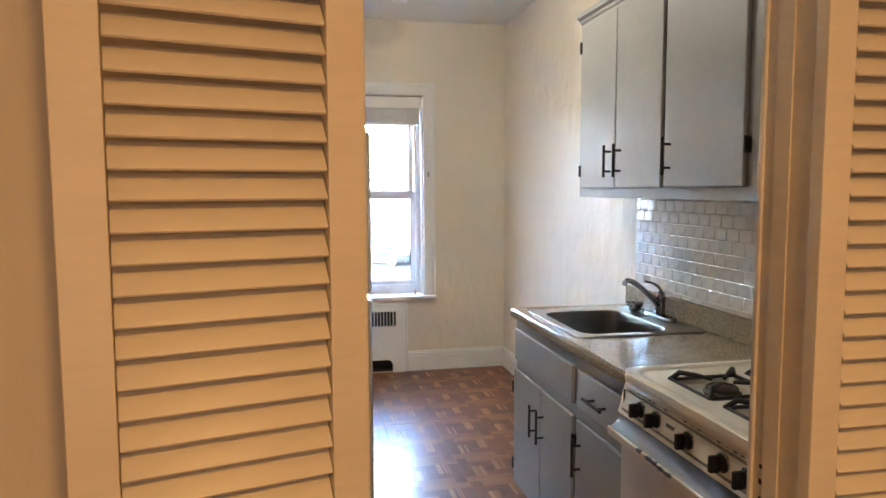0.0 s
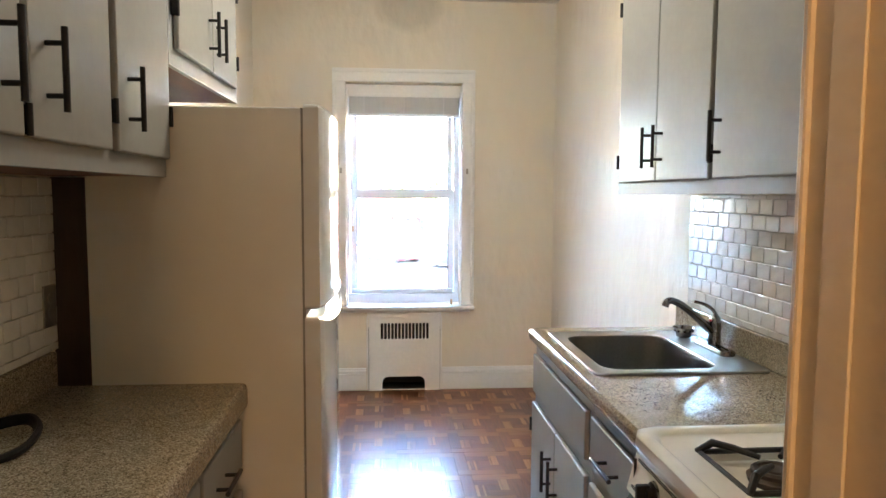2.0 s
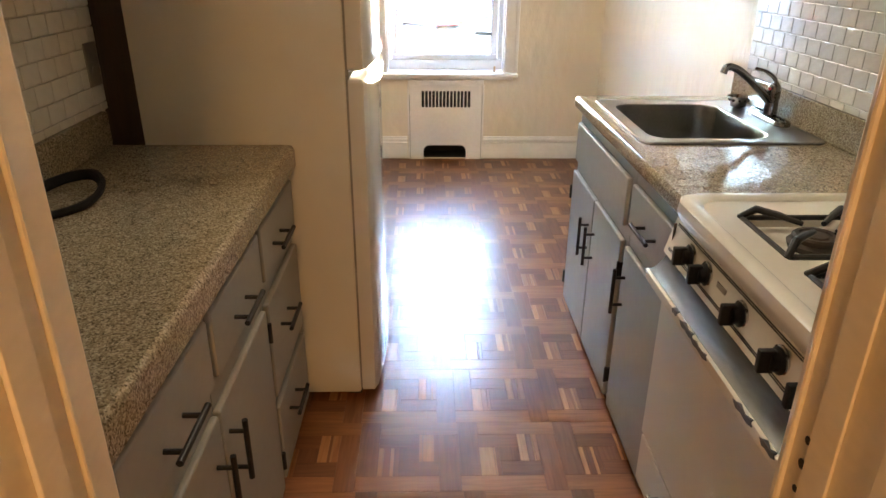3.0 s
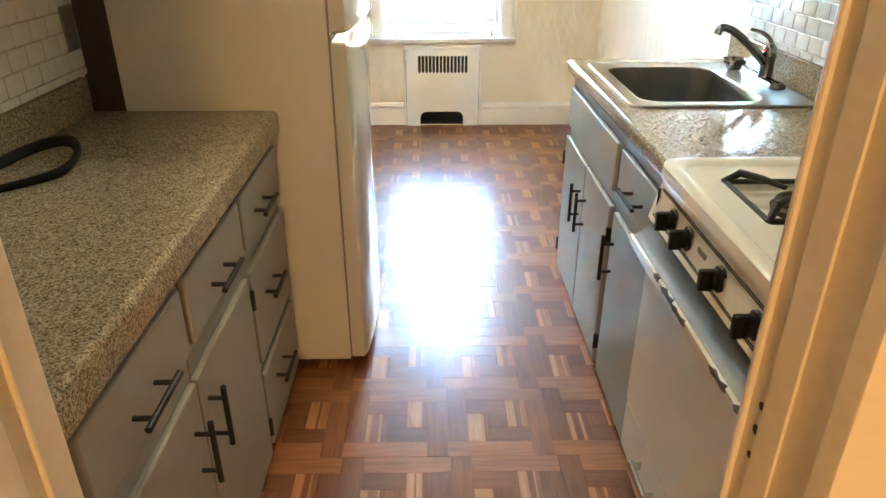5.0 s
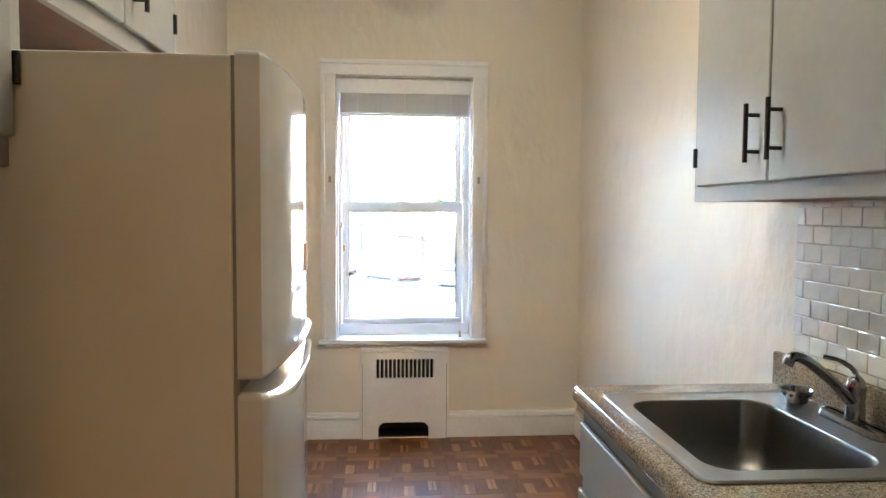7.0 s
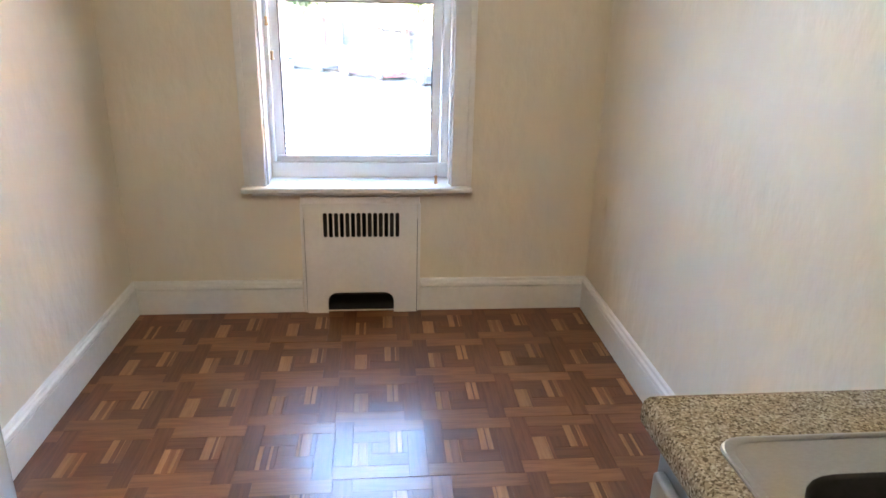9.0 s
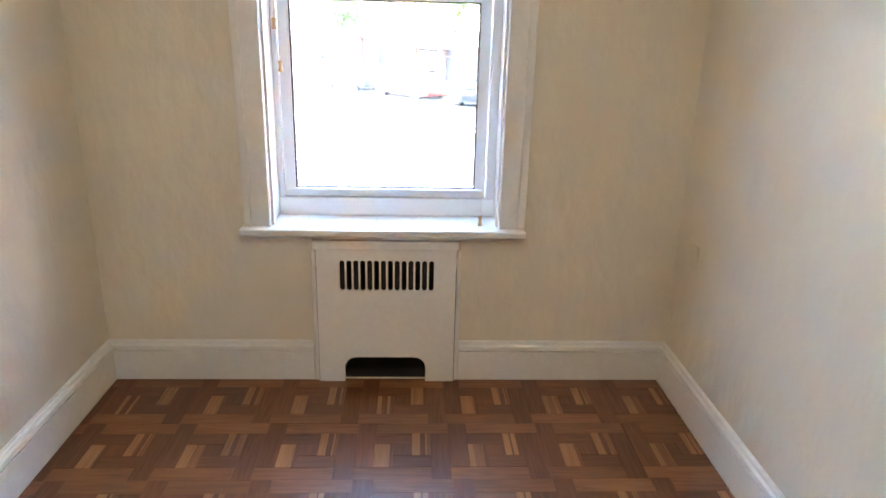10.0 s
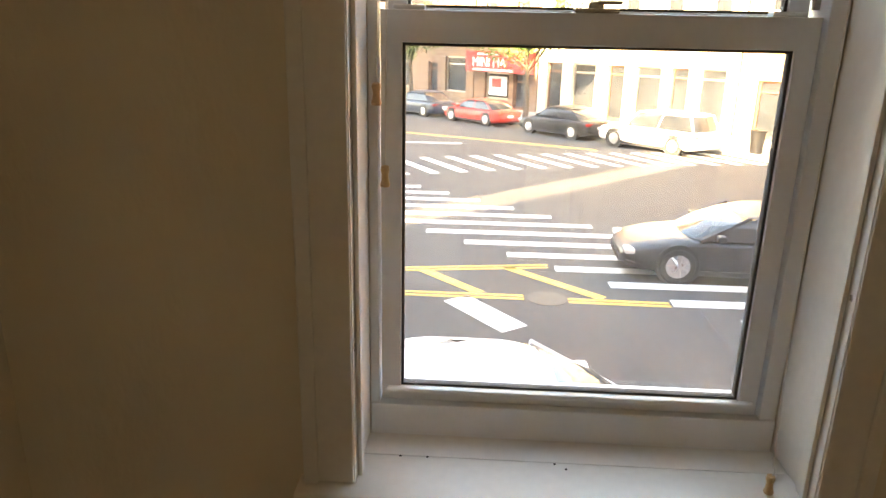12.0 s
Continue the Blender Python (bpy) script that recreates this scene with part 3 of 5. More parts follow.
for x, z, h in ((0.4685, 1.32, 0.05), (0.4685, 0.92, 0.016), (0.4685, 1.85, 0.03), (1.3215, 1.48, 0.04), (1.3215, 1.95, 0.022), (1.3215, 1.05, 0.012)):
    s = 1 if x < 0.9 else -1
    part("paint_chip", loft([[(x + s * o, YN - 0.006 + 0.005 * a, z + h * b) for a, b in ((-0.6, -0.5), (0.7, -0.3), (0.4, 0.1), (1.0, 0.3), (-0.2, 0.5), (-1.0, 0.0))] for o in (0.0, 0.0026)]), PLATE, window_1, "chipped paint showing dark wood")
blind_1 = thing("venetian_blind", (0.895, YN + 0.09, 2.27), "white venetian blind drawn up to the window head", "blind")
part("headrail", box(0.483, YN + 0.0605, 2.205, 1.308, YN + 0.115, 2.270, 0.003), VINYL, blind_1)
part("valance", box(0.474, YN + 0.052, 2.190, 1.316, YN + 0.06, 2.281, 0.002), TRIM, blind_1)
first = None
for k in range(18):
    z = 2.190 - k * 0.0068
    if first is None:
        bm = loft([[(x, YN + 0.088 + d, 0.0035 * math.cos(d * 60)) for d in (-0.025, -0.012, 0, 0.012, 0.025)] + [(x, YN + 0.088 + d, 0.0035 * math.cos(d * 60) - 0.0050) for d in (0.025, 0.012, 0, -0.012, -0.025)] for x in (0.492, 1.300)])
        bmesh.ops.translate(bm, vec=(0, 0, 2.19), verts=bm.verts)
        first = part("slat", bm, BLINDS, blind_1)
    else:
        o = new("slat", first.data)
        o.parent, o.location = blind_1, (random.uniform(-0.002, 0.002), random.uniform(-0.002, 0.002), z - 2.19)
part("bottom_rail", box(0.490, YN + 0.064, 2.052, 1.302, YN + 0.112, 2.066, 0.003), VINYL, blind_1)
for x in (0.60, 0.895, 1.19):
    part("ladder_tape", box(x - 0.0025, YN + 0.0605, 2.055, x + 0.0025, YN + 0.0615, 2.20), CORD, blind_1)


def tassel(x, y, z, top, wood=LIGHTWOOD):
    part("cord", tube(curve_points([(x - 0.003, y, top), (x + 0.004, y - 0.002, (top + z) / 2), (x, y, z + 0.012)]), 0.0012, 6), CORD, blind_1)
    part("tassel", lathe([(0.003, 0.018), (0.007, 0.016), (0.0085, 0.010), (0.006, 0.0), (0.007, -0.010), (0.0095, -0.018), (0.008, -0.022)], (x, y, z)), wood, blind_1, "turned wooden cord tassel")


tassel(0.512, YN + 0.104, 1.215, 2.2)
tassel(0.497, YN + 0.100, 1.362, 2.2)
tassel(1.252, YN + 0.012, 0.668, 0.72)
part("cord", tube(curve_points([(1.272, YN + 0.09, 2.2), (1.275, YN + 0.088, 1.5), (1.268, YN + 0.07, 1.0), (1.252, YN + 0.012, 0.70)]), 0.0012, 6), CORD, blind_1)

# ---- radiator cover ----
cover = thing("radiator_cover", (0.897, YN, 0), "white painted radiator cover with slotted grille and arched foot opening", "radiator cover")
holes = []
for k in range(14):
    x = 0.7295 + k * (0.340 / 13)
    holes.append(rounded(x - 0.0096, 0.390, x + 0.0096, 0.514, 0.0095, 4))
arch = [(0.632, 0.0), (0.732, 0.0), (0.732, 0.06)] + [(0.779 - 0.047 * math.cos(a), 0.06 + 0.047 * math.sin(a)) for a in (radians(k * 15) for k in range(1, 7))] + [(1.005 + 0.047 * math.sin(a), 0.06 + 0.047 * math.cos(a)) for a in (radians(k * 15) for k in range(0, 7))] + [(1.052, 0.0), (1.164, 0.0), (1.164, 0.556), (0.632, 0.556)]
part("front_panel", plate([arch] + holes, 0.012, upright(YN - 0.021)), TRIM, cover)
part("top_board", box(0.620, YN - 0.030, 0.556, 1.174, YN - 0.001, 0.592, 0.004), TRIM, cover)
part("side_strip", box(0.614, YN - 0.018, 0, 0.629, YN - 0.001, 0.556, 0.002), TRIM, cover)
part("side_strip", box(1.167, YN - 0.018, 0, 1.181, YN - 0.001, 0.556, 0.002), TRIM, cover)
# black backing strips in the panel's side gaps, in place of shade
for x in (0.6288, 1.1642):
    part("joint", box(x, YN - 0.0135, 0.0, x + 0.0030, YN - 0.0120, 0.48), SHADEBLACK, cover, "black strip giving the gap beside the panel its shade")
# added black sheets that darken the inside of the cover like shade
part("shade_lining", box(0.661, YN + 0.172, 0.0045, 1.134, YN + 0.178, 0.55), SHADEBLACK, cover, "black sheet coloured for the shade behind the cover")
part("shade_lining", box(0.661, YN + 0.0005, 0.0045, 1.134, YN + 0.1715, 0.009), SHADEBLACK, cover)
part("shade_lining", box(0.661, YN + 0.0005, 0.5505, 1.134, YN + 0.178, 0.560), SHADEBLACK, cover)
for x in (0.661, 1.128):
    part("shade_lining", box(x, YN + 0.0005, 0.0095, x + 0.006, YN + 0.1715, 0.55), SHADEBLACK, cover)
radiator = thing("radiator", (0.9, YN + 0.1, 0), "dark cast-iron radiator inside the cover", "radiator")
for k in range(8):
    x = 0.70 + k * 0.055
    part("column", box(x, YN + 0.05, 0.09, x + 0.035, YN + 0.17, 0.53, 0.012), CASTIRON, radiator)
for x in (0.717, 1.102):
    part("foot", box(x - 0.012, YN + 0.07, 0.0, x + 0.012, YN + 0.15, 0.09, 0.004), CASTIRON, radiator)

# ---- cabinets ----


def bar_pull(parent, place, out, along="z", length=0.152, lift=0.034):
    """A black bar handle with two posts; out is -1 or +1 along x."""
    x, y, z = place
    d = (0, 1, 0) if along == "y" else (0, 0, 1)
    c = Vector((x + out * lift, y, z))
    v = Vector(d)
    bm = rod(c - v * length / 2, c + v * length / 2, 0.0062)
    for s in (-1, 1):
        q = c + v * s * length * 0.31
        rod((x, q.y, q.z), q, 0.005, bm=bm)
    return part("handle", bm, BLACK, parent, "black bar handle")


def hinge(parent, x, y, z, out):
    bm = box(x, y - 0.004, z - 0.026, x + out * 0.019, y + 0.006, z + 0.026, 0.0015)
    rod((x + out * 0.020, y + 0.001, z - 0.028), (x + out * 0.020, y + 0.001, z + 0.028), 0.0058, bm=bm)
    return part("hinge", bm, BLACK, parent, "black wrap hinge")


def panel(parent, name, x, out, y0, y1, z0, z1):
    """A lipped overlay front, its edge rounded over."""
    return part(name, box(x, y0, z0, x + out * 0.018, y1, z1, 0.006, seg=3), GREY, parent)


def carcass(name, label, x_wall, x_face, y0, y1, z0, z1, open_top=0.0):
    c = thing(name, ((x_wall + x_face) / 2, (y0 + y1) / 2, z0), label, "cabinet")
    s = 1 if x_wall < x_face else -1
    part("body", box(x_wall, y0, z0 + 0.012, x_face - s * 0.019, y1, z1 - open_top), GREY, c)
    if open_top:
        for y in (y0, y1 - 0.016):
            part("side_board", box(x_wall, y, z1 - open_top, x_face - s * 0.019, y + 0.016, z1), GREY, c)
    part("face_frame", box(x_face - s * 0.019, y0, z0, x_face, y1, z1, 0.002), GREY, c)
    part("bottom_board", box(x_wall, y0 + 0.002, z0 + 0.002, x_face - s * 0.021, y1 - 0.002, z0 + 0.0115), BAREWOOD, c)
    return c


# right wall cabinets
UXR = 1.741
c = carcass("wall_cabinet", "grey painted wall cabinet over the sink with three overlay doors", XR - 0.001, UXR, 2.232, 3.640, 1.480, 2.345)
d = panel(c, "door", UXR, -1, 3.208, 3.590, 1.525, 2.325)
bar_pull(d, (UXR - 0.018, 3.250, 1.645), -1, length=0.145)
d = panel(c, "door", UXR, -1, 2.806, 3.202, 1.525, 2.325)
bar_pull(d, (UXR - 0.018, 3.151, 1.645), -1, length=0.145)
d = panel(c, "door", UXR, -1, 2.290, 2.780, 1.525, 2.325)
bar_pull(d, (UXR - 0.018, 2.734, 1.645), -1, length=0.145)
for y, z in ((3.596, 1.61), (3.596, 2.22), (2.793, 1.60), (2.793, 2.30), (2.277, 1.66), (2.277, 2.26)):
    hinge(c, UXR, y, z, -1)
bm = loft([[(UXR + 0.006 - e, y, z) for e, z in ((0.0, 2.345), (0.008, 2.350), (0.012, 2.362), (0.028, 2.372), (0.032, 2.392), (-0.03, 2.392), (-0.03, 2.345))] for y in (1.42, 3.652)])
tagged(part("crown_moulding", bm, GREY), "grey painted crown moulding along the cabinet tops", "moulding", kind="structure")
c2 = carcass("wall_cabinet", "short grey painted wall cabinet over the stove", XR - 0.001, UXR, 1.42, 2.230, 1.830, 2.345)
for a, b, h in ((1.46, 1.82, 1.78), (1.83, 2.18, 1.87)):
    d = panel(c2, "door", UXR, -1, a, b, 1.88, 2.325)
    bar_pull(d, (UXR - 0.018, h, 1.99), -1)
for y, z in ((2.192, 2.22), (2.192, 1.98), (1.448, 2.22), (1.448, 1.98)):
    hinge(c2, UXR, y, z, -1)

# right base cabinets
BXR = 1.395
c = carcass("base_cabinet", "grey painted sink cabinet with a false front over two doors", XR - 0.001, BXR, 2.800, 3.600, 0.012, 0.872, open_top=0.20)
panel(c, "false_front", BXR, -1, 2.830, 3.578, 0.665, 0.822)
d = panel(c, "door", BXR, -1, 3.205, 3.590, 0.025, 0.618)
bar_pull(d, (BXR - 0.018, 3.250, 0.455), -1)
d = panel(c, "door", BXR, -1, 2.830, 3.198, 0.025, 0.618)
bar_pull(d, (BXR - 0.018, 3.155, 0.455), -1)
for y, z in ((3.593, 0.52), (3.593, 0.12), (2.816, 0.52), (2.816, 0.12)):
    hinge(c, BXR, y, z, -1)
c = carcass("base_cabinet", "narrow grey painted base cabinet with drawer and door", XR - 0.001, BXR, 2.350, 2.798, 0.012, 0.872)
d = panel(c, "drawer_front", BXR, -1, 2.372, 2.778, 0.665, 0.822)
bar_pull(d, (BXR - 0.018, 2.575, 0.742), -1, "y")
d = panel(c, "door", BXR, -1, 2.372, 2.785, 0.025, 0.618)
bar_pull(d, (BXR - 0.018, 2.742, 0.480), -1)

# left base cabinets
BXL = 0.335
for y0, y1, kind in ((2.404, 2.842, "drawers"), (1.984, 2.402, "right"), (1.552, 1.982, "left"), (1.418, 1.550, "filler")):
    c = carcass("base_cabinet", {"drawers": "grey painted base cabinet with three drawers beside the refrigerator", "filler": "narrow grey painted filler cabinet by the doorway"}.get(kind, "grey painted base cabinet with one drawer over one door"), XL + 0.001, BXL, y0, y1, 0.012, 0.872)
    if kind == "drawers":
        for a, b, h in ((0.676, 0.822, 0.738), (0.325, 0.612, 0.492), (0.040, 0.290, 0.205)):
            d = panel(c, "drawer_front", BXL, 1, y0 + 0.010, y1 - 0.016, a, b)
            bar_pull(d, (BXL + 0.018, 2.575, h), 1, "y", 0.146)
    elif kind != "filler":
        d = panel(c, "drawer_front", BXL, 1, y0 + 0.013, y1 - 0.011, 0.676, 0.822)
        bar_pull(d, (BXL + 0.018, (y0 + y1) / 2 - 0.01, 0.735), 1, "y", 0.146)
        d = panel(c, "door", BXL, 1, y0 + (-0.012 if kind == "right" else 0.013), y1 - (0.012 if kind == "right" else 0.018), 0.03, 0.612)
        bar_pull(d, (BXL + 0.018, 2.008 if kind == "right" else 1.912, 0.490 if kind == "right" else 0.478), 1)
        for z in (0.54, 0.12):
            hinge(c, BXL, y1 - 0.006 if kind == "right" else y0 + 0.006, z, 1)

# left wall cabinets
UXL = 0.148
c = carcass("wall_cabinet", "grey painted wall cabinet with overlay doors above the counter", XL + 0.001, UXL, 1.420, 2.905, 1.520, 2.385)
for a, b, h in ((2.478, 2.846, 2.543), (2.092, 2.444, 2.153), (1.730, 2.074, 2.008), (1.440, 1.722, 1.70)):
    d = panel(c, "door", UXL, 1, a, b, 1.570, 2.365)
    bar_pull(d, (UXL + 0.018, h, 1.697), 1)
for y, z in ((2.850, 1.69), (2.850, 2.26), (2.461, 1.66), (2.461, 2.26), (2.083, 1.60), (2.083, 2.26)):
    hinge(c, UXL, y, z, 1)
c = carcass("wall_cabinet", "grey painted wall cabinet over the refrigerator, bare wood below", XL + 0.001, UXL, 2.908, 3.790, 1.848, 2.385)
for a, b, h in ((2.951, 3.345, 3.297), (3.353, 3.722, 3.402)):
    d = panel(c, "door", UXL, 1, a, b, 1.898, 2.365)
    bar_pull(d, (UXL + 0.018, h, 2.02), 1)
for y, z in ((3.728, 2.00), (3.728, 2.27), (2.938, 2.02), (2.938, 2.28)):
    hinge(c, UXL, y, z, 1)

# ---- worktops ----


def worktop(name, label, x_wall, x_front, y0, y1, hole=None, low=0.873):
    """A laminate top with a rolled front edge; hole is a cut-out."""
    t = thing(name, ((x_wall + x_front) / 2, (y0 + y1) / 2, 0.872), label, "worktop")
    s = 1 if x_front > x_wall else -1
    lines = [rect(min(x_wall, x_front - s * 0.03), y0, max(x_wall, x_front - s * 0.03), y1)]
    if hole:
        lines.append(hole)
    part("slab", plate(lines, 0.046, Matrix.Translation((0, 0, 0.896))), GRANITE, t)
    prof = [(0.0, 0.8725), (0.002, low), (0.022, low), (0.028, low + 0.004), (0.030, low + 0.012), (0.030, 0.903), (0.027, 0.912), (0.020, 0.918), (0.0, 0.919)]
    part("front_edge", loft([[(x_front - s * 0.03 + s * d, y, z) for d, z in prof] for y in (y0, y1)]), GRANITE, t)
    part("upstand", box(x_wall, y0, 0.9195, x_wall + s * 0.022, y1, 1.020, 0.004), GRANITE, t)
    return t


SX0, SX1, SY0, SY1 = 1.416, 1.990, 2.858, 3.510
worktop("worktop", "speckled brown laminate worktop with the steel sink", XR - 0.001, 1.366, 2.346, 3.620, rounded(SX0 + 0.02, SY0 + 0.02, SX1 - 0.02, SY1 - 0.02, 0.03))
worktop("worktop", "speckled brown laminate worktop beside the refrigerator", XL + 0.001, 0.366, 1.420, 2.852, low=0.846)

# ---- sink and tap ----
sink = thing("kitchen_sink", (1.70, 3.22, 0.92), "stainless steel drop-in sink with one bowl", "sink")
bowl_top = rounded(1.464, 2.915, 1.852, 3.430, 0.070, 6)
rimtop = plate([rounded(SX0, SY0, SX1, SY1, 0.035, 6), bowl_top], 0.004, Matrix.Translation((0, 0, 0.9225)), bevel=0.0012)
part("deck", rimtop, STEEL, sink)
edge = loft([[(x, y, z) for x, y in rounded(SX0 + i, SY0 + i, SX1 - i, SY1 - i, 0.033, 6)] for i, z in ((0.0, 0.9215), (0.003, 0.9265), (0.008, 0.9275), (0.013, 0.9250))], caps=(False, False))
part("raised_rim", edge, STEEL, sink)


def inset(d, z, r):
    return [(x, y, z) for x, y in rounded(1.464 + d, 2.915 + d, 1.852 - d, 3.430 - d, r, 6)]


# bowl coloured darker than the deck in place of shade
part("bowl", loft([inset(0.0, 0.9235, 0.07), inset(0.004, 0.918, 0.068), inset(0.009, 0.87, 0.067), inset(0.015, 0.80, 0.068), inset(0.024, 0.762, 0.072), inset(0.042, 0.737, 0.080), inset(0.075, 0.723, 0.080), inset(0.120, 0.718, 0.060)], caps=(False, True)), SHADESTEEL, sink, "deep steel bowl, its shade put into a darker steel", angle=60)
part("drain", lathe([(0.001, 0.720), (0.030, 0.720), (0.042, 0.724), (0.045, 0.720), (0.045, 0.716)], (1.665, 3.180, 0)), CHROME, sink)
tap = thing("kitchen_tap", (1.945, 3.165, 0.925), "chrome single-lever kitchen tap, darkened for the dark room it mirrors", "tap")
part("escutcheon", loft([[(x, y, z) for x, y in rounded(1.918 + i, 3.050 + i, 1.974 - i, 3.290 - i, 0.027 - i * 0.5, 5)] for i, z in ((0, 0.9255), (0, 0.934), (0.004, 0.942), (0.012, 0.946))]), TAPMETAL, tap)
part("body", lathe([(0.023, 0.944), (0.022, 0.985), (0.020, 0.990), (0.022, 0.995), (0.0225, 1.025), (0.019, 1.042), (0.012, 1.050), (0.002, 1.053)], (1.945, 3.168, 0)), TAPMETAL, tap, angle=50)
part("spout", tube(curve_points([(1.942, 3.168, 0.985), (1.885, 3.156, 1.034), (1.820, 3.142, 1.084), (1.776, 3.132, 1.107), (1.750, 3.126, 1.108), (1.741, 3.124, 1.090)]), [0.0145] * 8 + [0.0125] * 16 + [0.0120] * 17, 14), TAPMETAL, tap, angle=60)
part("lever", tube(curve_points([(1.948, 3.168, 1.030), (1.944, 3.174, 1.062), (1.918, 3.190, 1.085), (1.885, 3.208, 1.093)]), [0.014] * 6 + [0.009] * 10 + [0.0075] * 9, 12, flat=0.7), TAPMETAL, tap, angle=60)
part("marker", rod((1.921, 3.150, 1.035), (1.918, 3.148, 1.035), 0.004), surface("red_dot", (0.5, 0.02, 0.02), (0.55, 0.03, 0.03), bump=0), tap, "red temperature dot")
basket = thing("sink_strainer", (1.925, 3.375, 0.926), "small steel strainer basket standing by the tap", "strainer")
part("cup", lathe([(0.020, 0.927), (0.027, 0.930), (0.031, 0.950), (0.040, 0.966), (0.043, 0.967), (0.041, 0.962), (0.030, 0.947), (0.025, 0.932)], (1.925, 3.375, 0)), TAPMETAL, basket)
for k in range(10):
    a = 2 * math.pi * k / 10
    part("hole", rod((1.925 + 0.034 * math.cos(a), 3.375 + 0.034 * math.sin(a), 0.954), (1.925 + 0.0375 * math.cos(a), 3.375 + 0.0375 * math.sin(a), 0.953), 0.0045, seg=8), SHADEBLACK, basket)

# ---- stove ----
stove = thing("gas_stove", (1.68, 1.96, 0), "cream enamel gas stove with black knobs and grates", "stove")
TY0, TY1, TX = 1.582, 2.338, 1.372
part("body", box(TX, TY0, 0.10, 1.995, TY1, 0.885, 0.004), ENAMEL, stove)
part("plinth", box(TX + 0.04, TY0 + 0.01, -0.012, 1.99, TY1 - 0.01, 0.10), SHADEBLACK, stove)
pans = []
for ya, yb in ((1.985, 2.215), (1.705, 1.935)):
    pans.append(rounded(1.440, ya, 1.665, yb, 0.012, 3))
    pans.append(rounded(1.705, ya, 1.930, yb, 0.012, 3))


def cut_corners(x0, y0, x1, y1, c):
    """A rectangle whose two front corners are cut off at an angle."""
    return [(x1, y1), (x0 + c, y1), (x0 + c * 0.35, y1 - c * 0.22), (x0, y1 - c), (x0, y0 + c), (x0 + c * 0.35, y0 + c * 0.22), (x0 + c, y0), (x1, y0)]


bm = plate([cut_corners(1.362, TY0 + 0.004, 1.990, TY1 - 0.004, 0.040)] + pans, 0.020, Matrix.Translation((0, 0, 0.917)), bevel=0.004)
part("cooktop", bm, ENAMEL, stove)
bm = loft([[(x, y, z) for x, y in cut_corners(1.340 + i, TY0 - 0.006 + i, 2.000 - i, TY1 + 0.006 - i, 0.050)] for i, z in ((0.010, 0.884), (0.003, 0.900), (0.0, 0.912), (0.002, 0.930), (0.010, 0.936), (0.030, 0.936), (0.042, 0.9275))], caps=(False, False))
part("rolled_edge", bm, ENAMEL, stove)
part("back_guard", box(1.955, TY0, 0.927, 2.010, TY1, 1.03, 0.01), ENAMEL, stove)
for (pan, cx, cy) in zip(pans, (1.5525, 1.8175, 1.5525, 1.8175), (2.10, 2.10, 1.82, 1.82)):
    xs, ys = [q[0] for q in pan], [q[1] for q in pan]
    bm = loft([[(x, y, z) for x, y in rounded(min(xs) + i, min(ys) + i, max(xs) - i, max(ys) - i, 0.012 + i, 3)] for i, z in ((0.0, 0.920), (0.012, 0.905), (0.05, 0.900))], caps=(False, True))
    part("drip_pan", bm, ENAMEL, stove)
    part("burner", lathe([(0.034, 0.895), (0.050, 0.900), (0.054, 0.912), (0.046, 0.918), (0.046, 0.926), (0.041, 0.930), (0.034, 0.930), (0.031, 0.926), (0.024, 0.926), (0.021, 0.929), (0.004, 0.930)], (cx, cy, 0)), BURNT, stove, "browned gas burner ring")
    bm = bmesh.new()
    for k in range(4):
        a = radians(45 + 90 * k)
        e = Vector((cx + 0.112 * (1 if math.cos(a) > 0 else -1), cy + 0.105 * (1 if math.sin(a) > 0 else -1), 0.926))
        i0 = Vector((cx + 0.030 * math.cos(a), cy + 0.030 * math.sin(a), 0.944))
        tube([e, e + (i0 - e) * 0.25 + Vector((0, 0, 0.022)), e + (i0 - e) * 0.6 + Vector((0, 0, 0.014)), i0], [0.0070, 0.0085, 0.0075, 0.0055], 8, bm)
    ring = rounded(cx - 0.109, cy - 0.102, cx + 0.109, cy + 0.102, 0.01, 3)
    tube([(x, y, 0.927) for x, y in ring] + [(*ring[0], 0.927)], 0.0060, 8, bm)
    part("grate", bm, CASTIRON, stove, "black cast-iron grate")
# sloping control panel
bm = loft([[(1.364, y, 0.886), (1.340, y, 0.790), (1.42, y, 0.790), (1.42, y, 0.886)] for y in (TY0, TY1)])
panel_ob = part("control_panel", bm, ENAMEL, stove)


def on_panel(z, out=0.0):
    t = (0.886 - z) / 0.096
    return 1.364 - 0.024 * t - out


bm = bmesh.new()
for z in (0.868, 0.864, 0.808, 0.804):
    box(on_panel(z, 0.0012), 1.60, z - 0.001, on_panel(z, -0.001), 2.318, z + 0.001, bm=bm)
for y in (2.318, 1.60):
    box(on_panel(0.836, 0.003), y - 0.001, 0.804, on_panel(0.836, -0.003), y + 0.001, 0.868, bm=bm)
part("pinstripe", bm, INK, panel_ob)
bm = bmesh.new()
for y in (2.206, 2.114, 1.946, 1.793, 1.698):
    for dy, w in ((0.035, 0.012), (0.0, 0.002), (-0.032, 0.014)):
        box(on_panel(0.876, 0.0012), y + dy - w / 2, 0.8735, on_panel(0.876, -0.001), y + dy + w / 2, 0.8785, bm=bm)
tagged(part("printed_marks", bm, INK, panel_ob), "small illegible dark print", kind="stuff")
part("badge", box(on_panel(0.84, 0.0014), 2.02, 0.832, on_panel(0.84, -0.001), 2.062, 0.846), PLATE, panel_ob)
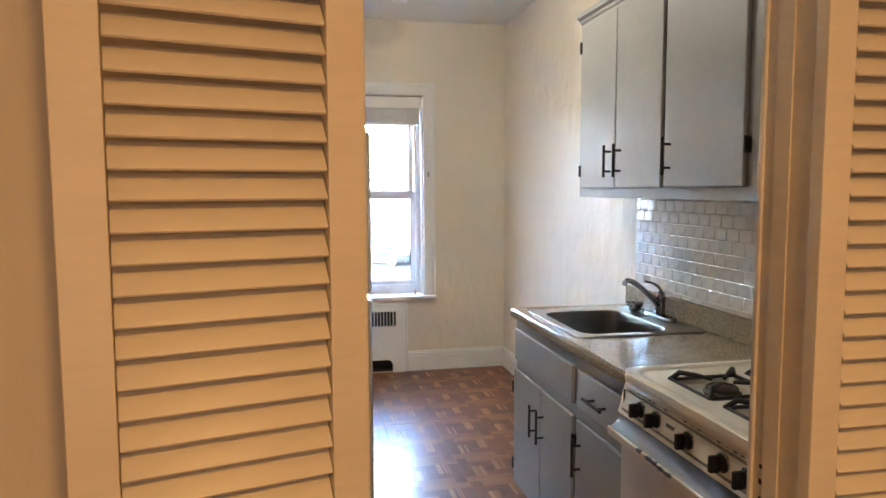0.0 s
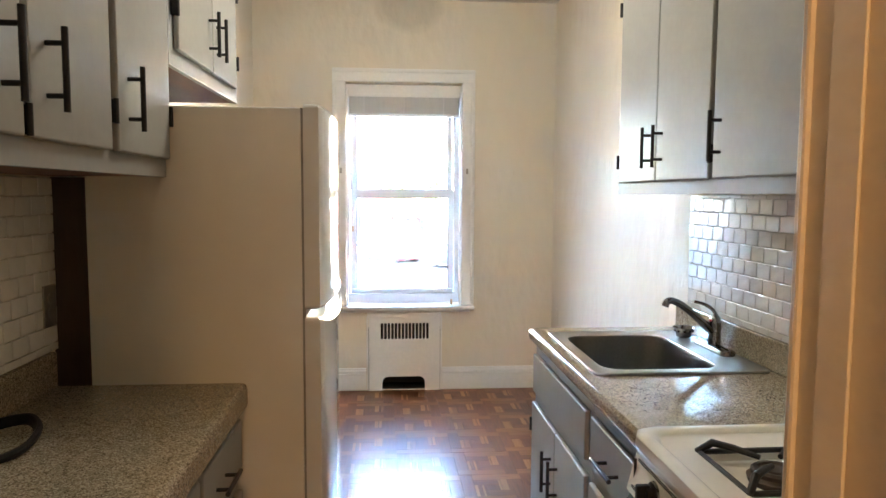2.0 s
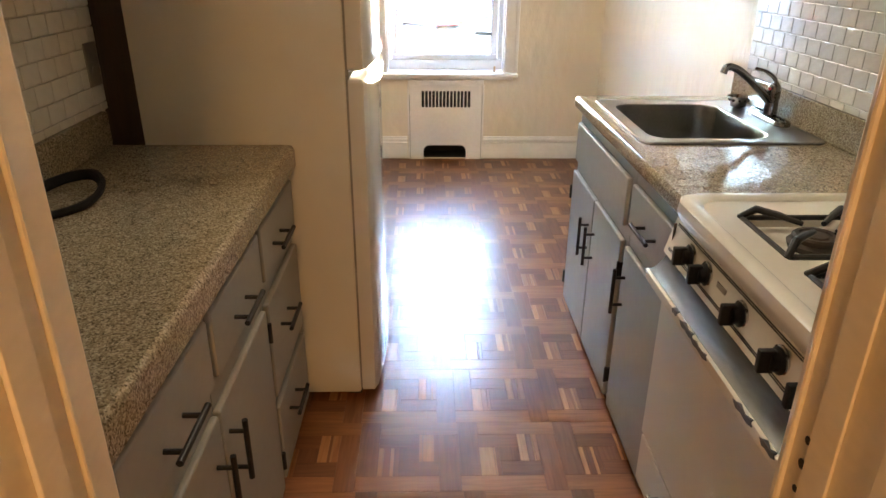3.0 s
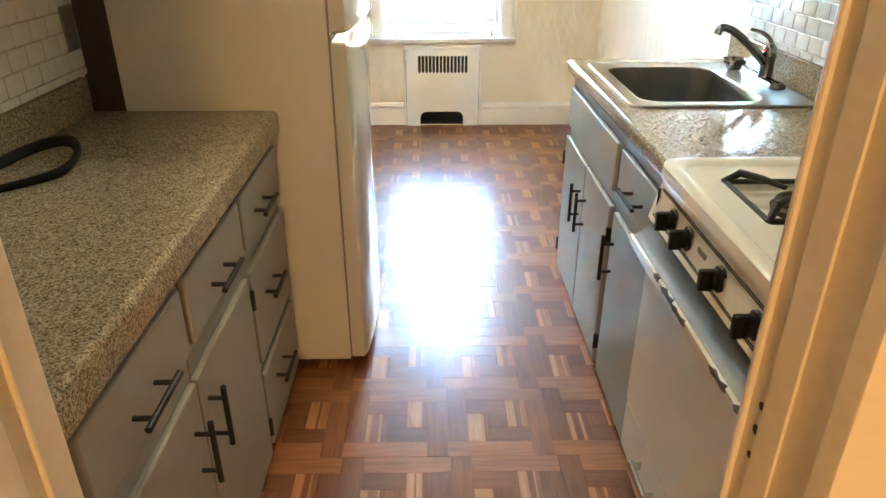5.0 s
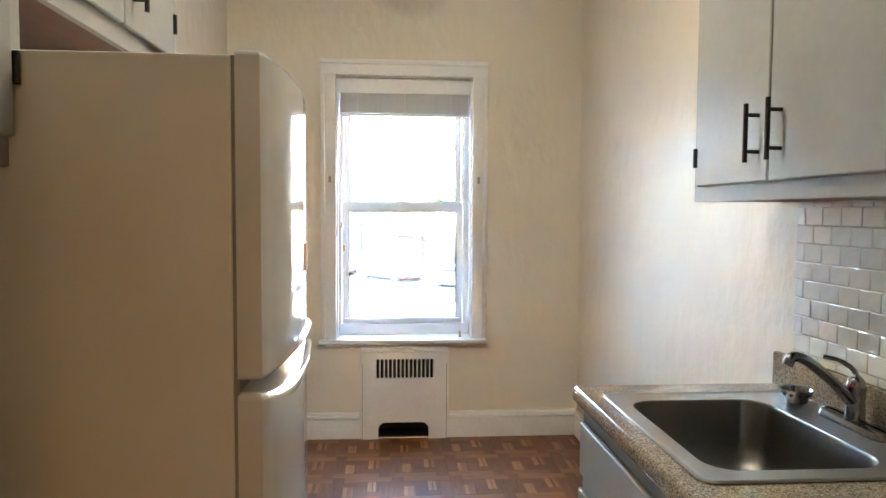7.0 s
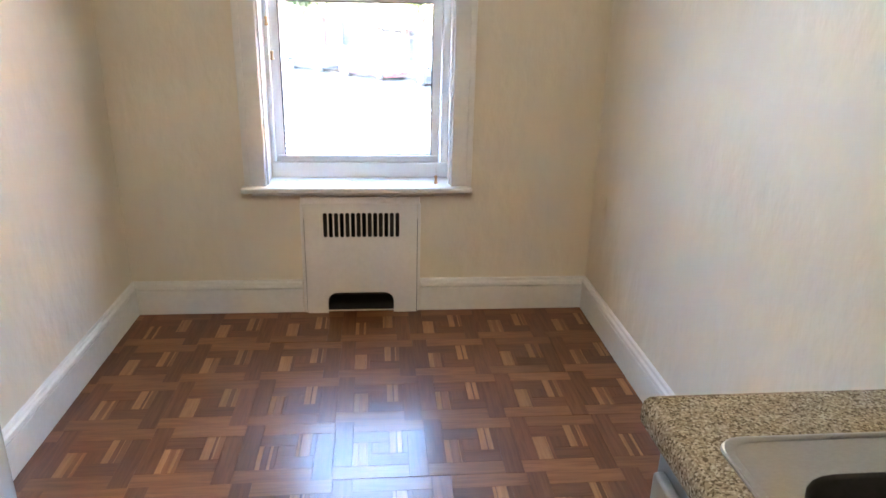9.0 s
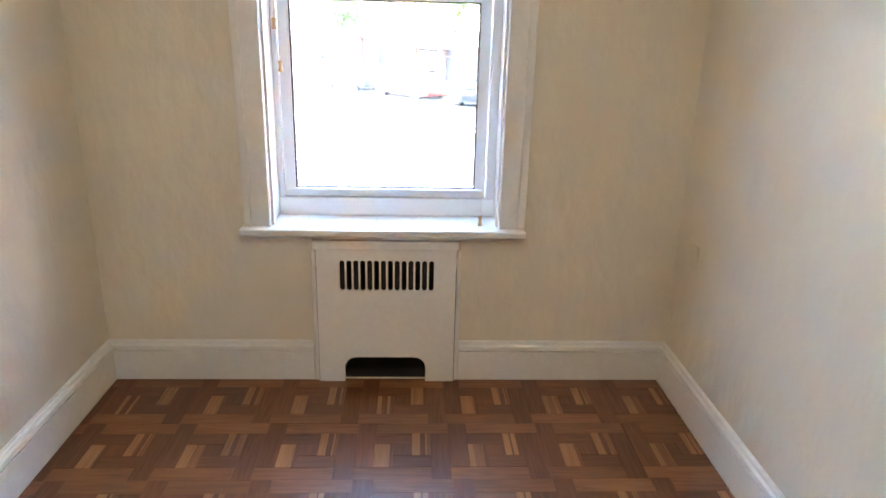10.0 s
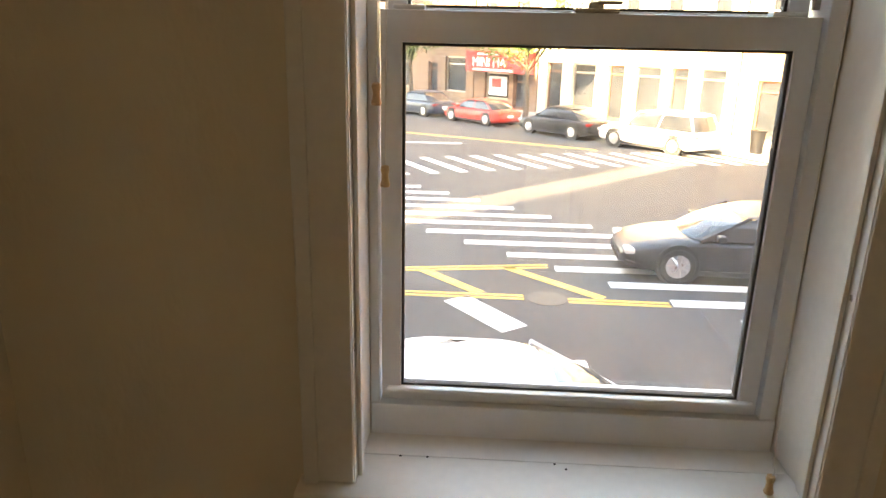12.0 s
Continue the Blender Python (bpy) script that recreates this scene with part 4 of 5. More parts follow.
for k, y in enumerate((2.206, 2.114, 1.946, 1.793, 1.698)):
    part("knob", lathe([(0.024, 0.0), (0.024, -0.006), (0.019, -0.009), (0.018, -0.020), (0.014, -0.022)], (on_panel(0.836), y, 0.836), "x", 20), BLACK, panel_ob, "black stove knob")
    part("grip", box(on_panel(0.836, 0.040), y - 0.007, 0.836 - 0.021, on_panel(0.836, 0.012), y + 0.007, 0.836 + 0.021, 0.003), BLACK, panel_ob)
    part("bezel", lathe([(0.027, 0.001), (0.027, -0.003), (0.0245, -0.004), (0.0245, 0.001)], (on_panel(0.836), y, 0.836), "x", 20), CHROME, panel_ob)
door = part("oven_door", box(1.350, TY0 + 0.004, 0.262, 1.374, TY1 - 0.004, 0.728, 0.006), FRIDGESIDE, stove, "cream oven door")
part("vent_strip", loft([[(x, y, z) for x, z in ((1.350, 0.789), (1.342, 0.772), (1.330, 0.757), (1.318, 0.748), (1.310, 0.745), (1.312, 0.741), (1.334, 0.748), (1.362, 0.735), (1.374, 0.789))] for y in (TY0 + 0.004, TY1 - 0.004)]), STRIPSTEEL, stove, "curved brushed steel strip over the oven door", angle=60)
bm = loft([[(x, y, z) for x, z in ((1.350, 0.708), (1.318, 0.714), (1.305, 0.720), (1.302, 0.744), (1.308, 0.7475), (1.3115, 0.7405), (1.340, 0.734), (1.350, 0.734))] for y in (TY0 + 0.004, TY1 - 0.002)])
grip = part("door_handle", bm, ENAMEL, door, "chipped full-width door handle")
for y, w, z in ((2.055, 0.075, 0.741), (1.985, 0.085, 0.739), (1.785, 0.075, 0.740), (1.695, 0.05, 0.741), (2.125, 0.03, 0.743)):
    part("chip", loft([[(1.3005, y + w * a, z + 0.008 * b) for a, b in ((-0.5, -0.2), (-0.3, -0.8), (0.05, -0.5), (0.3, -0.9), (0.5, 0.1), (0.2, 0.8), (-0.15, 0.5), (-0.4, 0.9))], [(1.3085, y + w * a, z + 0.008 * b) for a, b in ((-0.5, -0.2), (-0.3, -0.8), (0.05, -0.5), (0.3, -0.9), (0.5, 0.1), (0.2, 0.8), (-0.15, 0.5), (-0.4, 0.9))]]), CHIPDARK, grip, "bare patch of chipped enamel")
drawer = part("broiler_drawer", box(1.352, TY0 + 0.004, 0.105, 1.374, TY1 - 0.004, 0.255, 0.006), FRIDGESIDE, stove)
bm = box(1.322, 2.05, 0.168, 1.334, 2.17, 0.196, 0.004)
box(1.330, 2.055, 0.172, 1.353, 2.065, 0.192, 0.002, bm)
box(1.330, 2.155, 0.172, 1.353, 2.165, 0.192, 0.002, bm)
part("handle", bm, CHROME, drawer, "chrome drawer handle")

stove.location = Vector(stove.location) + Vector((-0.012, -0.008, 0.012))

# ---- refrigerator ----
GASKETGREY = surface("grey_door_gasket", (0.20, 0.19, 0.175), (0.27, 0.26, 0.24), 10, 90, 0.6, bump=0.05)
fridge = thing("refrigerator", (0.25, 3.23, 0), "tall white top-freezer refrigerator with glossy doors", "refrigerator")
FY0, FY1, FX = 2.858, 3.458, 0.529
part("cabinet", box(-0.080, FY0, 0.022, FX, FY1, 1.724, 0.008), FRIDGESIDE, fridge, "textured white steel cabinet")
part("gasket", box(FX - 0.002, FY0 + 0.005, 0.040, FX + 0.008, FY1 - 0.012, 1.722), GASKETGREY, fridge)


def bowed_door(name, z0, z1, pocket=0.0):
    """A door with a gently bowed glossy front; pocket scoops out its upper edge for the hand."""
    loops = []
    for inset_, z in ((0.012, z0), (0.003, z0 + 0.004), (0.0, z0 + 0.012), (0.0, z1 - 0.014), (0.004, z1 - 0.004), (0.016, z1)):
        line = [(FX + 0.006, FY0 + inset_, z), (FX + 0.050 - inset_, FY0 + inset_, z)]
        n = 30
        for k in range(n + 1):
            t = k / n
            y = FY0 + 0.004 + inset_ + (FY1 - FY0 - 0.008 - 2 * inset_) * t
            bow = 0.018 * (1 - (2 * t - 1) ** 2) + 0.006 * min(1.0, min(t, 1 - t) * n / 1.2) ** 0.5
            scoop = pocket * math.sin(math.pi * t) ** 0.8 if z > z1 - 0.02 else 0.0
            line.append((FX + 0.052 + bow - inset_, y, z - scoop))
        line += [(FX + 0.050 - inset_, FY1 - inset_, z), (FX + 0.006, FY1 - inset_, z)]
        loops.append(line)
    return part(name, loft(loops), FRIDGEDOOR, fridge, angle=50)


up_door = bowed_door("freezer_door", 1.135, 1.735)
low_door = bowed_door("fridge_door", 0.030, 1.112, 0.034)


def lip(parent, z, way):
    """The flared grip along the door's edge, deeper towards its free side."""
    loops = []
    for k in range(17):
        t = k / 16
        y = FY0 + 0.02 + (FY1 - FY0 - 0.03) * t
        reach = 0.002 + 0.012 * t ** 1.2
        bow = FX + 0.056 + 0.018 * (1 - (2 * t - 1) ** 2)
        dip = 0.034 * math.sin(math.pi * (0.03 + 0.955 * t)) ** 0.8 if way < 0 else 0.0
        base = z - dip
        loops.append([(bow, y, base), (bow + reach * 0.55, y, base + way * 0.001), (bow + reach, y, base + way * 0.004), (bow + reach * 0.97, y, base + way * 0.009), (bow + reach * 0.6, y, base + way * 0.016), (bow, y, base + way * (0.040 - 0.020 * t))])
    return part("handle", loft(loops), FRIDGEDOOR, parent, "moulded white grip", angle=60)


lip(up_door, 1.140, 1)
lip(low_door, 1.106, -1)
part("hinge_cap", box(FX - 0.07, FY1 - 0.09, 1.728, FX + 0.055, FY1 - 0.02, 1.744, 0.005), FRIDGEDOOR, fridge)
part("top_cap", box(FX - 0.09, FY0 + 0.10, 1.728, FX - 0.02, FY0 + 0.24, 1.735, 0.003), FRIDGEDOOR, fridge)
part("toe_grille", box(FX - 0.03, FY0 + 0.02, 0.004, FX, FY1 - 0.01, 0.028, 0.003), RUBBER, fridge)
for x in (0.02, 0.49):
    for y in (FY0 + 0.05, FY1 - 0.05):
        part("foot", rod((x, y, 0.0), (x, y, 0.04), 0.022), RUBBER, fridge)
magnet = box(-0.001, -0.0425, -0.034, 0.004, 0.0425, 0.034, 0.001)
magnet.transform(Matrix.Translation((FX + 0.0694, 3.332, 1.332)) @ Matrix.Rotation(radians(4.1), 4, "Z"))
tagged(part("fridge_magnet", magnet, PAPER), "faded peach paper magnet on the freezer door", "magnet")

# added strip that fills the gap by the fridge, coloured as its shade
setting("gap_shade_strip", box(XL, 2.888, 0.0, -0.088, 2.896, 1.519), GAPBROWN, "dark brown strip put in for the shaded gap beside the refrigerator", "panel")

# ---- small things ----
outlet = thing("wall_outlet", (XL, 2.84, 1.155), "tarnished metal outlet plate on the tiled wall", "outlet")
part("plate", box(XL + 0.010, 2.803, 1.095, XL + 0.016, 2.872, 1.215, 0.002), PLATE, outlet)
for z in (1.135, 1.175):
    part("socket", lathe([(0.016, 0.0), (0.016, 0.003), (0.014, 0.004)], (XL + 0.015, 2.8375, z), "x", 16), PLATE, outlet)
socket = thing("wall_outlet", (XR, 5.735, 0.575), "painted-over outlet plate on the cream wall", "outlet")
part("plate", box(XR - 0.006, 5.700, 0.518, XR - 0.0005, 5.770, 0.632, 0.002), WALL, socket)
for z in (0.555, 0.595):
    part("socket", box(XR - 0.0075, 5.722, z - 0.014, XR - 0.005, 5.748, z + 0.014, 0.003), WALL, socket)
strap = thing("cable_loop", (-0.06, 2.38, 0.92), "loop of flat black cable lying on the worktop", "cable")
pts = curve_points([(-0.150, 2.150, 0.922), (-0.075, 2.215, 0.924), (0.000, 2.300, 0.930), (0.005, 2.385, 0.945), (-0.045, 2.455, 0.952), (-0.105, 2.450, 0.946), (-0.150, 2.395, 0.934), (-0.172, 2.320, 0.925), (-0.165, 2.22, 0.9225)], 8)
part("strap", tube(pts, 0.0085, 8, flat=1.6), CABLEBLACK, strap, "black woven cable")
detector = thing("smoke_detector", (1.05, 5.30, TOP), "small white ceiling fitting", "fitting")
part("base", lathe([(0.055, 0.0), (0.055, -0.014), (0.045, -0.026), (0.020, -0.030)], (1.05, 5.30, TOP)), TRIM, detector)

# ---- the street outside ----
GZ = -2.6
ASPHALT = surface("asphalt", (0.038, 0.038, 0.040), (0.062, 0.061, 0.060), 0.35, 40, 0.85, 0.08, bump=0.3, depth=0.01, grain=0.3)
CONCRETE = surface("pavement_concrete", (0.26, 0.25, 0.23), (0.34, 0.33, 0.30), 0.6, 30, 0.85, bump=0.2, depth=0.005)
PAINTW = surface("white_road_paint", (0.62, 0.62, 0.60), (0.74, 0.74, 0.72), 1.2, 18, 0.7, bump=0.1, grain=0.3)
PAINTY = surface("yellow_road_paint", (0.60, 0.38, 0.06), (0.68, 0.45, 0.09), 1.2, 18, 0.7, bump=0.1, grain=0.25)
BRICKRED = surface("red_brick", (0.20, 0.085, 0.055), (0.29, 0.13, 0.085), 1.5, 14, 0.85, bump=0.4, depth=0.01, stretch=(0.5, 0.5, 2), grain=0.3)
BRICKBROWN = surface("brown_brick", (0.16, 0.10, 0.07), (0.23, 0.15, 0.10), 1.5, 14, 0.85, bump=0.4, depth=0.01, stretch=(0.5, 0.5, 2), grain=0.3)
STONE = surface("cream_stone", (0.52, 0.46, 0.36), (0.62, 0.56, 0.45), 0.8, 9, 0.8, bump=0.2, depth=0.01, grain=0.12)
TANBRICK = surface("tan_brick", (0.36, 0.25, 0.14), (0.46, 0.33, 0.20), 1.5, 14, 0.85, bump=0.4, depth=0.01, stretch=(0.5, 0.5, 2), grain=0.25)
SIGNRED = surface("red_sign", (0.42, 0.02, 0.025), (0.50, 0.03, 0.035), 1.0, 20, 0.5, bump=0.02)
SIGNWHITE = surface("white_sign_letters", (0.75, 0.75, 0.75), (0.8, 0.8, 0.8), 2, 20, 0.5, bump=0)
DARKGLASS = surface("dark_window_glass", (0.02, 0.024, 0.028), (0.045, 0.05, 0.055), 0.6, 4, 0.06, 0.03, bump=0.0)
BARK = surface("bark", (0.06, 0.045, 0.03), (0.11, 0.085, 0.06), 6, 30, 0.9, bump=0.6, depth=0.02, stretch=(1, 1, 0.2), grain=0.3)
LEAVES = surface("leaves", (0.035, 0.10, 0.015), (0.085, 0.19, 0.03), 2.0, 12, 0.55, bump=0.0, grain=0.3)
TYRE = surface("tyre_rubber", (0.015, 0.015, 0.015), (0.03, 0.03, 0.03), 8, 60, 0.8, bump=0.1)
ALLOY = surface("alloy_rim", (0.50, 0.50, 0.51), (0.58, 0.58, 0.59), 6, 60, 0.3, metal=0.9, bump=0.02)
LAMPGLASS = surface("headlamp", (0.55, 0.56, 0.58), (0.66, 0.67, 0.69), 8, 60, 0.1, bump=0.0)
TAILRED = surface("tail_lamp", (0.35, 0.01, 0.01), (0.45, 0.02, 0.02), 8, 60, 0.2, bump=0.0)


def paintwork(name, a):
    return surface(name, a, tuple(min(0.9, c * 1.08 + 0.002) for c in a), 0.8, 30, 0.30, 0.05, bump=0.0, grain=0.03, coat=0.1, spec=0.35)


setting("ground", box(-260, -260, GZ - 0.5, 260, 330, GZ), ASPHALT, "worn grey asphalt of the crossing", "road")

# our own building round, over and under the room, its unseen height shading the street
for name, b in (("own_building_upper", (-14, -9, 3.10, 24, 6.20, 12.4)), ("own_building_west", (-14, -9, GZ, -0.90, 6.20, 3.09)), ("own_building_east", (2.35, -9, GZ, 24, 6.20, 3.09)), ("own_building_base", (-0.90, -9, GZ, 2.35, 6.20, -0.31)), ("own_building_south", (-0.90, -9, -0.31, 2.35, -1.55, 3.09))):
    setting(name, box(*b), BRICKRED, "red brick mass of the house itself", "building")
# block out of view, set and raised to throw shade across the avenue
setting("street_shade_block", box(-60, -0.6, GZ, -22.0, 42, 16.5), BRICKBROWN, "unseen brick block added to shade the left of the street", "building")

# far side of the avenue: its frontage runs askew to the window
FRONT = Matrix.Translation((9.7, 41.7, 0)) @ Matrix.Rotation(math.atan2(-0.75, 0.66), 4, "Z")
KERB_Y = -4.9


def at_front(bm):
    bmesh.ops.transform(bm, matrix=FRONT, verts=bm.verts)
    return bm


setting("pavement_far", at_front(box(-70, KERB_Y, GZ, 60, 0.2, GZ + 0.15, 0.02)), CONCRETE, "concrete pavement before the shops", "pavement")
setting("pavement_near", box(-14, 6.2, GZ, 24, 8.6, GZ + 0.15, 0.02), CONCRETE, "concrete pavement under the window", "pavement")


def frontage(label, x0, x1, storeys, material, ground_bays, cornice, cols):
    """A terrace house: wall with openings, windows with frames and sills, cornice, shop bays."""
    h = thing("house", FRONT @ Vector(((x0 + x1) / 2, 0.5, GZ)), label, "building", "row of houses across the avenue")
    top = GZ + 4.2 + storeys * 3.1 + 0.6
    step = (x1 - x0) / cols
    holes, wins, bays = [], [], []
    for s in range(storeys):
        z = GZ + 4.2 + s * 3.1 + 0.75
        for c in range(cols):
            a = x0 + step * (c + 0.5)
            holes.append(rect(a - 0.5, z, a + 0.5, z + 1.75))
            wins.append((a - 0.5, a + 0.5, z, z + 1.75))
    for a, b, za, zb, kind in ground_bays:
        holes.append(rect(a, GZ + za, b, GZ + zb))
        bays.append((a, b, GZ + za, GZ + zb, kind))
    part("wall", at_front(plate([rect(x0, GZ, x1, top)] + holes, 0.4, upright(0.2))), material, h)
    part("roof", at_front(box(x0, 0.4, top - 0.5, x1, 12, top - 0.2)), ASPHALT, h)
    part("side_wall", at_front(box(x0, 0.41, GZ, x0 + 0.3, 12, top - 0.5)), material, h)
    part("side_wall", at_front(box(x1 - 0.3, 0.41, GZ, x1, 12, top - 0.5)), material, h)
    part("back_wall", at_front(box(x0, 11.7, GZ, x1, 12, top - 0.5)), material, h)
    if cornice:
        bm = box(x0, -0.45, top - 0.35, x1, 0.0, top, 0.05)
        box(x0, -0.25, top - 0.7, x1, 0.0, top - 0.35, 0.04, bm)
        part("cornice", at_front(bm), STONE, h)
    part("string_course", at_front(box(x0, -0.12, GZ + 4.05, x1, 0.0, GZ + 4.3, 0.02)), STONE, h)
    for a, b, za, zb in wins:
        w = part("window", at_front(plate([rect(a, za, b, zb), rect(a + 0.07, za + 0.08, b - 0.07, (za + zb) / 2 - 0.03), rect(a + 0.07, (za + zb) / 2 + 0.03, b - 0.07, zb - 0.08)], 0.08, upright(0.22))), TRIM, h)
        part("pane", at_front(box(a + 0.05, 0.25, za + 0.05, b - 0.05, 0.27, zb - 0.05)), DARKGLASS, w)
        part("sill", at_front(box(a - 0.1, -0.10, za - 0.12, b + 0.1, 0.1, za, 0.02)), STONE, w)
    for a, b, za, zb, kind in bays:
        d = part("shop_door" if kind == "door" else "shop_window", at_front(plate([rect(a, za, b, zb), rect(a + 0.09, za + (0.25 if kind == "door" else 0.09), b - 0.09, zb - 0.55), rect(a + 0.09, zb - 0.45, b - 0.09, zb - 0.09)], 0.1, upright(0.22))), BAREWOOD if kind == "door" else PLATE, h)
        part("pane", at_front(box(a + 0.06, 0.25, za + 0.06, b - 0.06, 0.27, zb - 0.06)), DARKGLASS, d)
    return h


frontage("brown brick apartment house, partly behind a street tree", -44, -14.4, 4, BRICKBROWN, [(-41, -38, 0.9, 3.3, "w"), (-35, -34, 0.1, 2.9, "door"), (-31, -28, 0.9, 3.3, "w"), (-25, -22, 0.9, 3.3, "w"), (-19.5, -18.4, 0.1, 2.9, "door"), (-17.5, -15.2, 0.9, 3.3, "w")], True, 9)
frontage("brown brick house with a red-signed corner shop", -14.3, -8.4, 4, BRICKBROWN, [(-13.2, -10.9, 0.7, 2.4, "w"), (-10.5, -9.4, 0.1, 2.4, "door")], True, 2)
frontage("sunlit cream stone house with tall shop windows", -8.3, 4.6, 3, STONE, [(-7.6, -6.4, 0.1, 3.2, "door"), (-5.6, -3.9, 0.6, 3.2, "w"), (-3.0, -1.9, 0.1, 3.2, "door"), (-1.2, 0.4, 0.6, 3.2, "w"), (1.0, 2.0, 0.1, 3.2, "door"), (2.6, 4.0, 0.6, 3.2, "w")], True, 5)
frontage("tan brick corner house with a small shop", 4.7, 16, 4, TANBRICK, [(5.6, 6.7, 0.1, 2.8, "door"), (7.4, 9.6, 0.7, 2.8, "w"), (11, 14, 0.7, 2.8, "w")], True, 4)
frontage("dark red brick house farther along the row", 16.1, 42, 4, BRICKRED, [(18, 21, 0.7, 2.8, "w"), (24, 25, 0.1, 2.8, "door"), (28, 31, 0.7, 2.8, "w")], True, 8)

sign = thing("shop_sign", FRONT @ Vector((-11.4, -0.4, GZ + 2.5)), "red shop sign board with white lettering", "sign")
part("board", at_front(box(-14.2, -0.9, GZ + 2.45, -8.6, -0.02, GZ + 3.75, 0.03)), SIGNRED, sign)
words("MINI MA", 0.85, FRONT @ Matrix.Translation((-11.9, -0.915, GZ + 2.78)) @ Matrix.Rotation(radians(90), 4, "X"), SIGNWHITE, sign, extrude=0.01)
bm = box(-13.4, -0.925, GZ + 2.52, -9.6, -0.905, GZ + 2.64)
part("small_print", at_front(bm), SIGNWHITE, sign)
bm = bmesh.new()
box(-13.0, -0.925, GZ + 3.50, -11.9, -0.905, GZ + 3.62, bm=bm)
box(-11.7, -0.925, GZ + 3.50, -11.0, -0.905, GZ + 3.62, bm=bm)
part("small_print", at_front(bm), SIGNWHITE, sign)
poster = tagged(part("shop_poster", at_front(box(-12.9, 0.10, GZ + 0.95, -11.2, 0.14, GZ + 2.15)), SIGNWHITE), "pale advertising poster in the shop window", "poster")
part("picture", at_front(box(-12.6, 0.085, GZ + 1.45, -11.7, 0.10, GZ + 2.0)), SIGNRED, poster)
bin_1 = thing("litter_bin", FRONT @ Vector((8.2, -4.4, GZ + 0.15)), "dark wire litter bin on the pavement", "bin")
bm = lathe([(0.24, 0), (0.30, 0.85), (0.33, 0.88), (0.33, 0.92), (0.27, 0.9), (0.22, 0.05)], (8.2, -4.4, GZ + 0.15), seg=20)
part("basket", at_front(bm), BLACK, bin_1)


def street_tree(x, y, height, spread, seed):
    rnd = random.Random(seed)
    base = FRONT @ Vector((x, y, GZ + 0.15))
    t = thing("street_tree", base, "leafy green street tree on the pavement", "tree", "street trees")
    limbs = bmesh.new()
    trunk = [base + Vector((0.06 * math.sin(k), 0.05 * math.cos(k * 1.3), height * 0.5 * k / 6)) for k in range(7)]
    tube(trunk, [0.17 - 0.013 * k for k in range(7)], 10, limbs)
    tips = []
    for k in range(11):
        a = 2.4 * k + rnd.uniform(-0.3, 0.3)
        s = base + Vector((0, 0, height * rnd.uniform(0.28, 0.5)))
        e = s + Vector((math.cos(a) * spread * rnd.uniform(0.45, 0.9), math.sin(a) * spread * rnd.uniform(0.45, 0.9), height * rnd.uniform(0.08, 0.45)))
        mid = (s + e) / 2 + Vector((0, 0, 0.25))
        tube([s, mid, e], [0.07, 0.045, 0.015], 6, limbs)
        tips += [mid, e, (mid + e) / 2 + Vector((rnd.uniform(-0.5, 0.5), rnd.uniform(-0.5, 0.5), 0.3))]
    part("trunk", limbs, BARK, t)
    verts, faces = [], []
    for c in tips:
        r = spread * rnd.uniform(0.22, 0.42)
        for _ in range(110):
            d = Vector((rnd.gauss(0, 1), rnd.gauss(0, 1), rnd.gauss(0, 0.8)))
            p = c + d.normalized() * r * rnd.random() ** 0.4 - base
            u = Vector((rnd.uniform(-1, 1), rnd.uniform(-1, 1), rnd.uniform(-0.6, 0.3))).normalized()
            v = u.orthogonal().normalized()
            w, l = rnd.uniform(0.05, 0.09), rnd.uniform(0.10, 0.18)
            b = len(verts)
            verts += [p, p + u * l * 0.5 + v * w + Vector((0, 0, 0.015)), p + u * l, p + u * l * 0.5 - v * w + Vector((0, 0, 0.015))]
            faces += [(b, b + 1, b + 2), (b, b + 2, b + 3)]
    me = bpy.data.meshes.new("crown")
    me.from_pydata([tuple(v) for v in verts], [], faces)
    me.materials.append(LEAVES)
    o = new("crown", me)
    o.parent = t
    return t


street_tree(-16.3, -3.9, 7.5, 2.2, 3)
street_tree(-5.4, -3.9, 8.0, 2.6, 5)
street_tree(13.0, -3.9, 7.0, 2.2, 9)


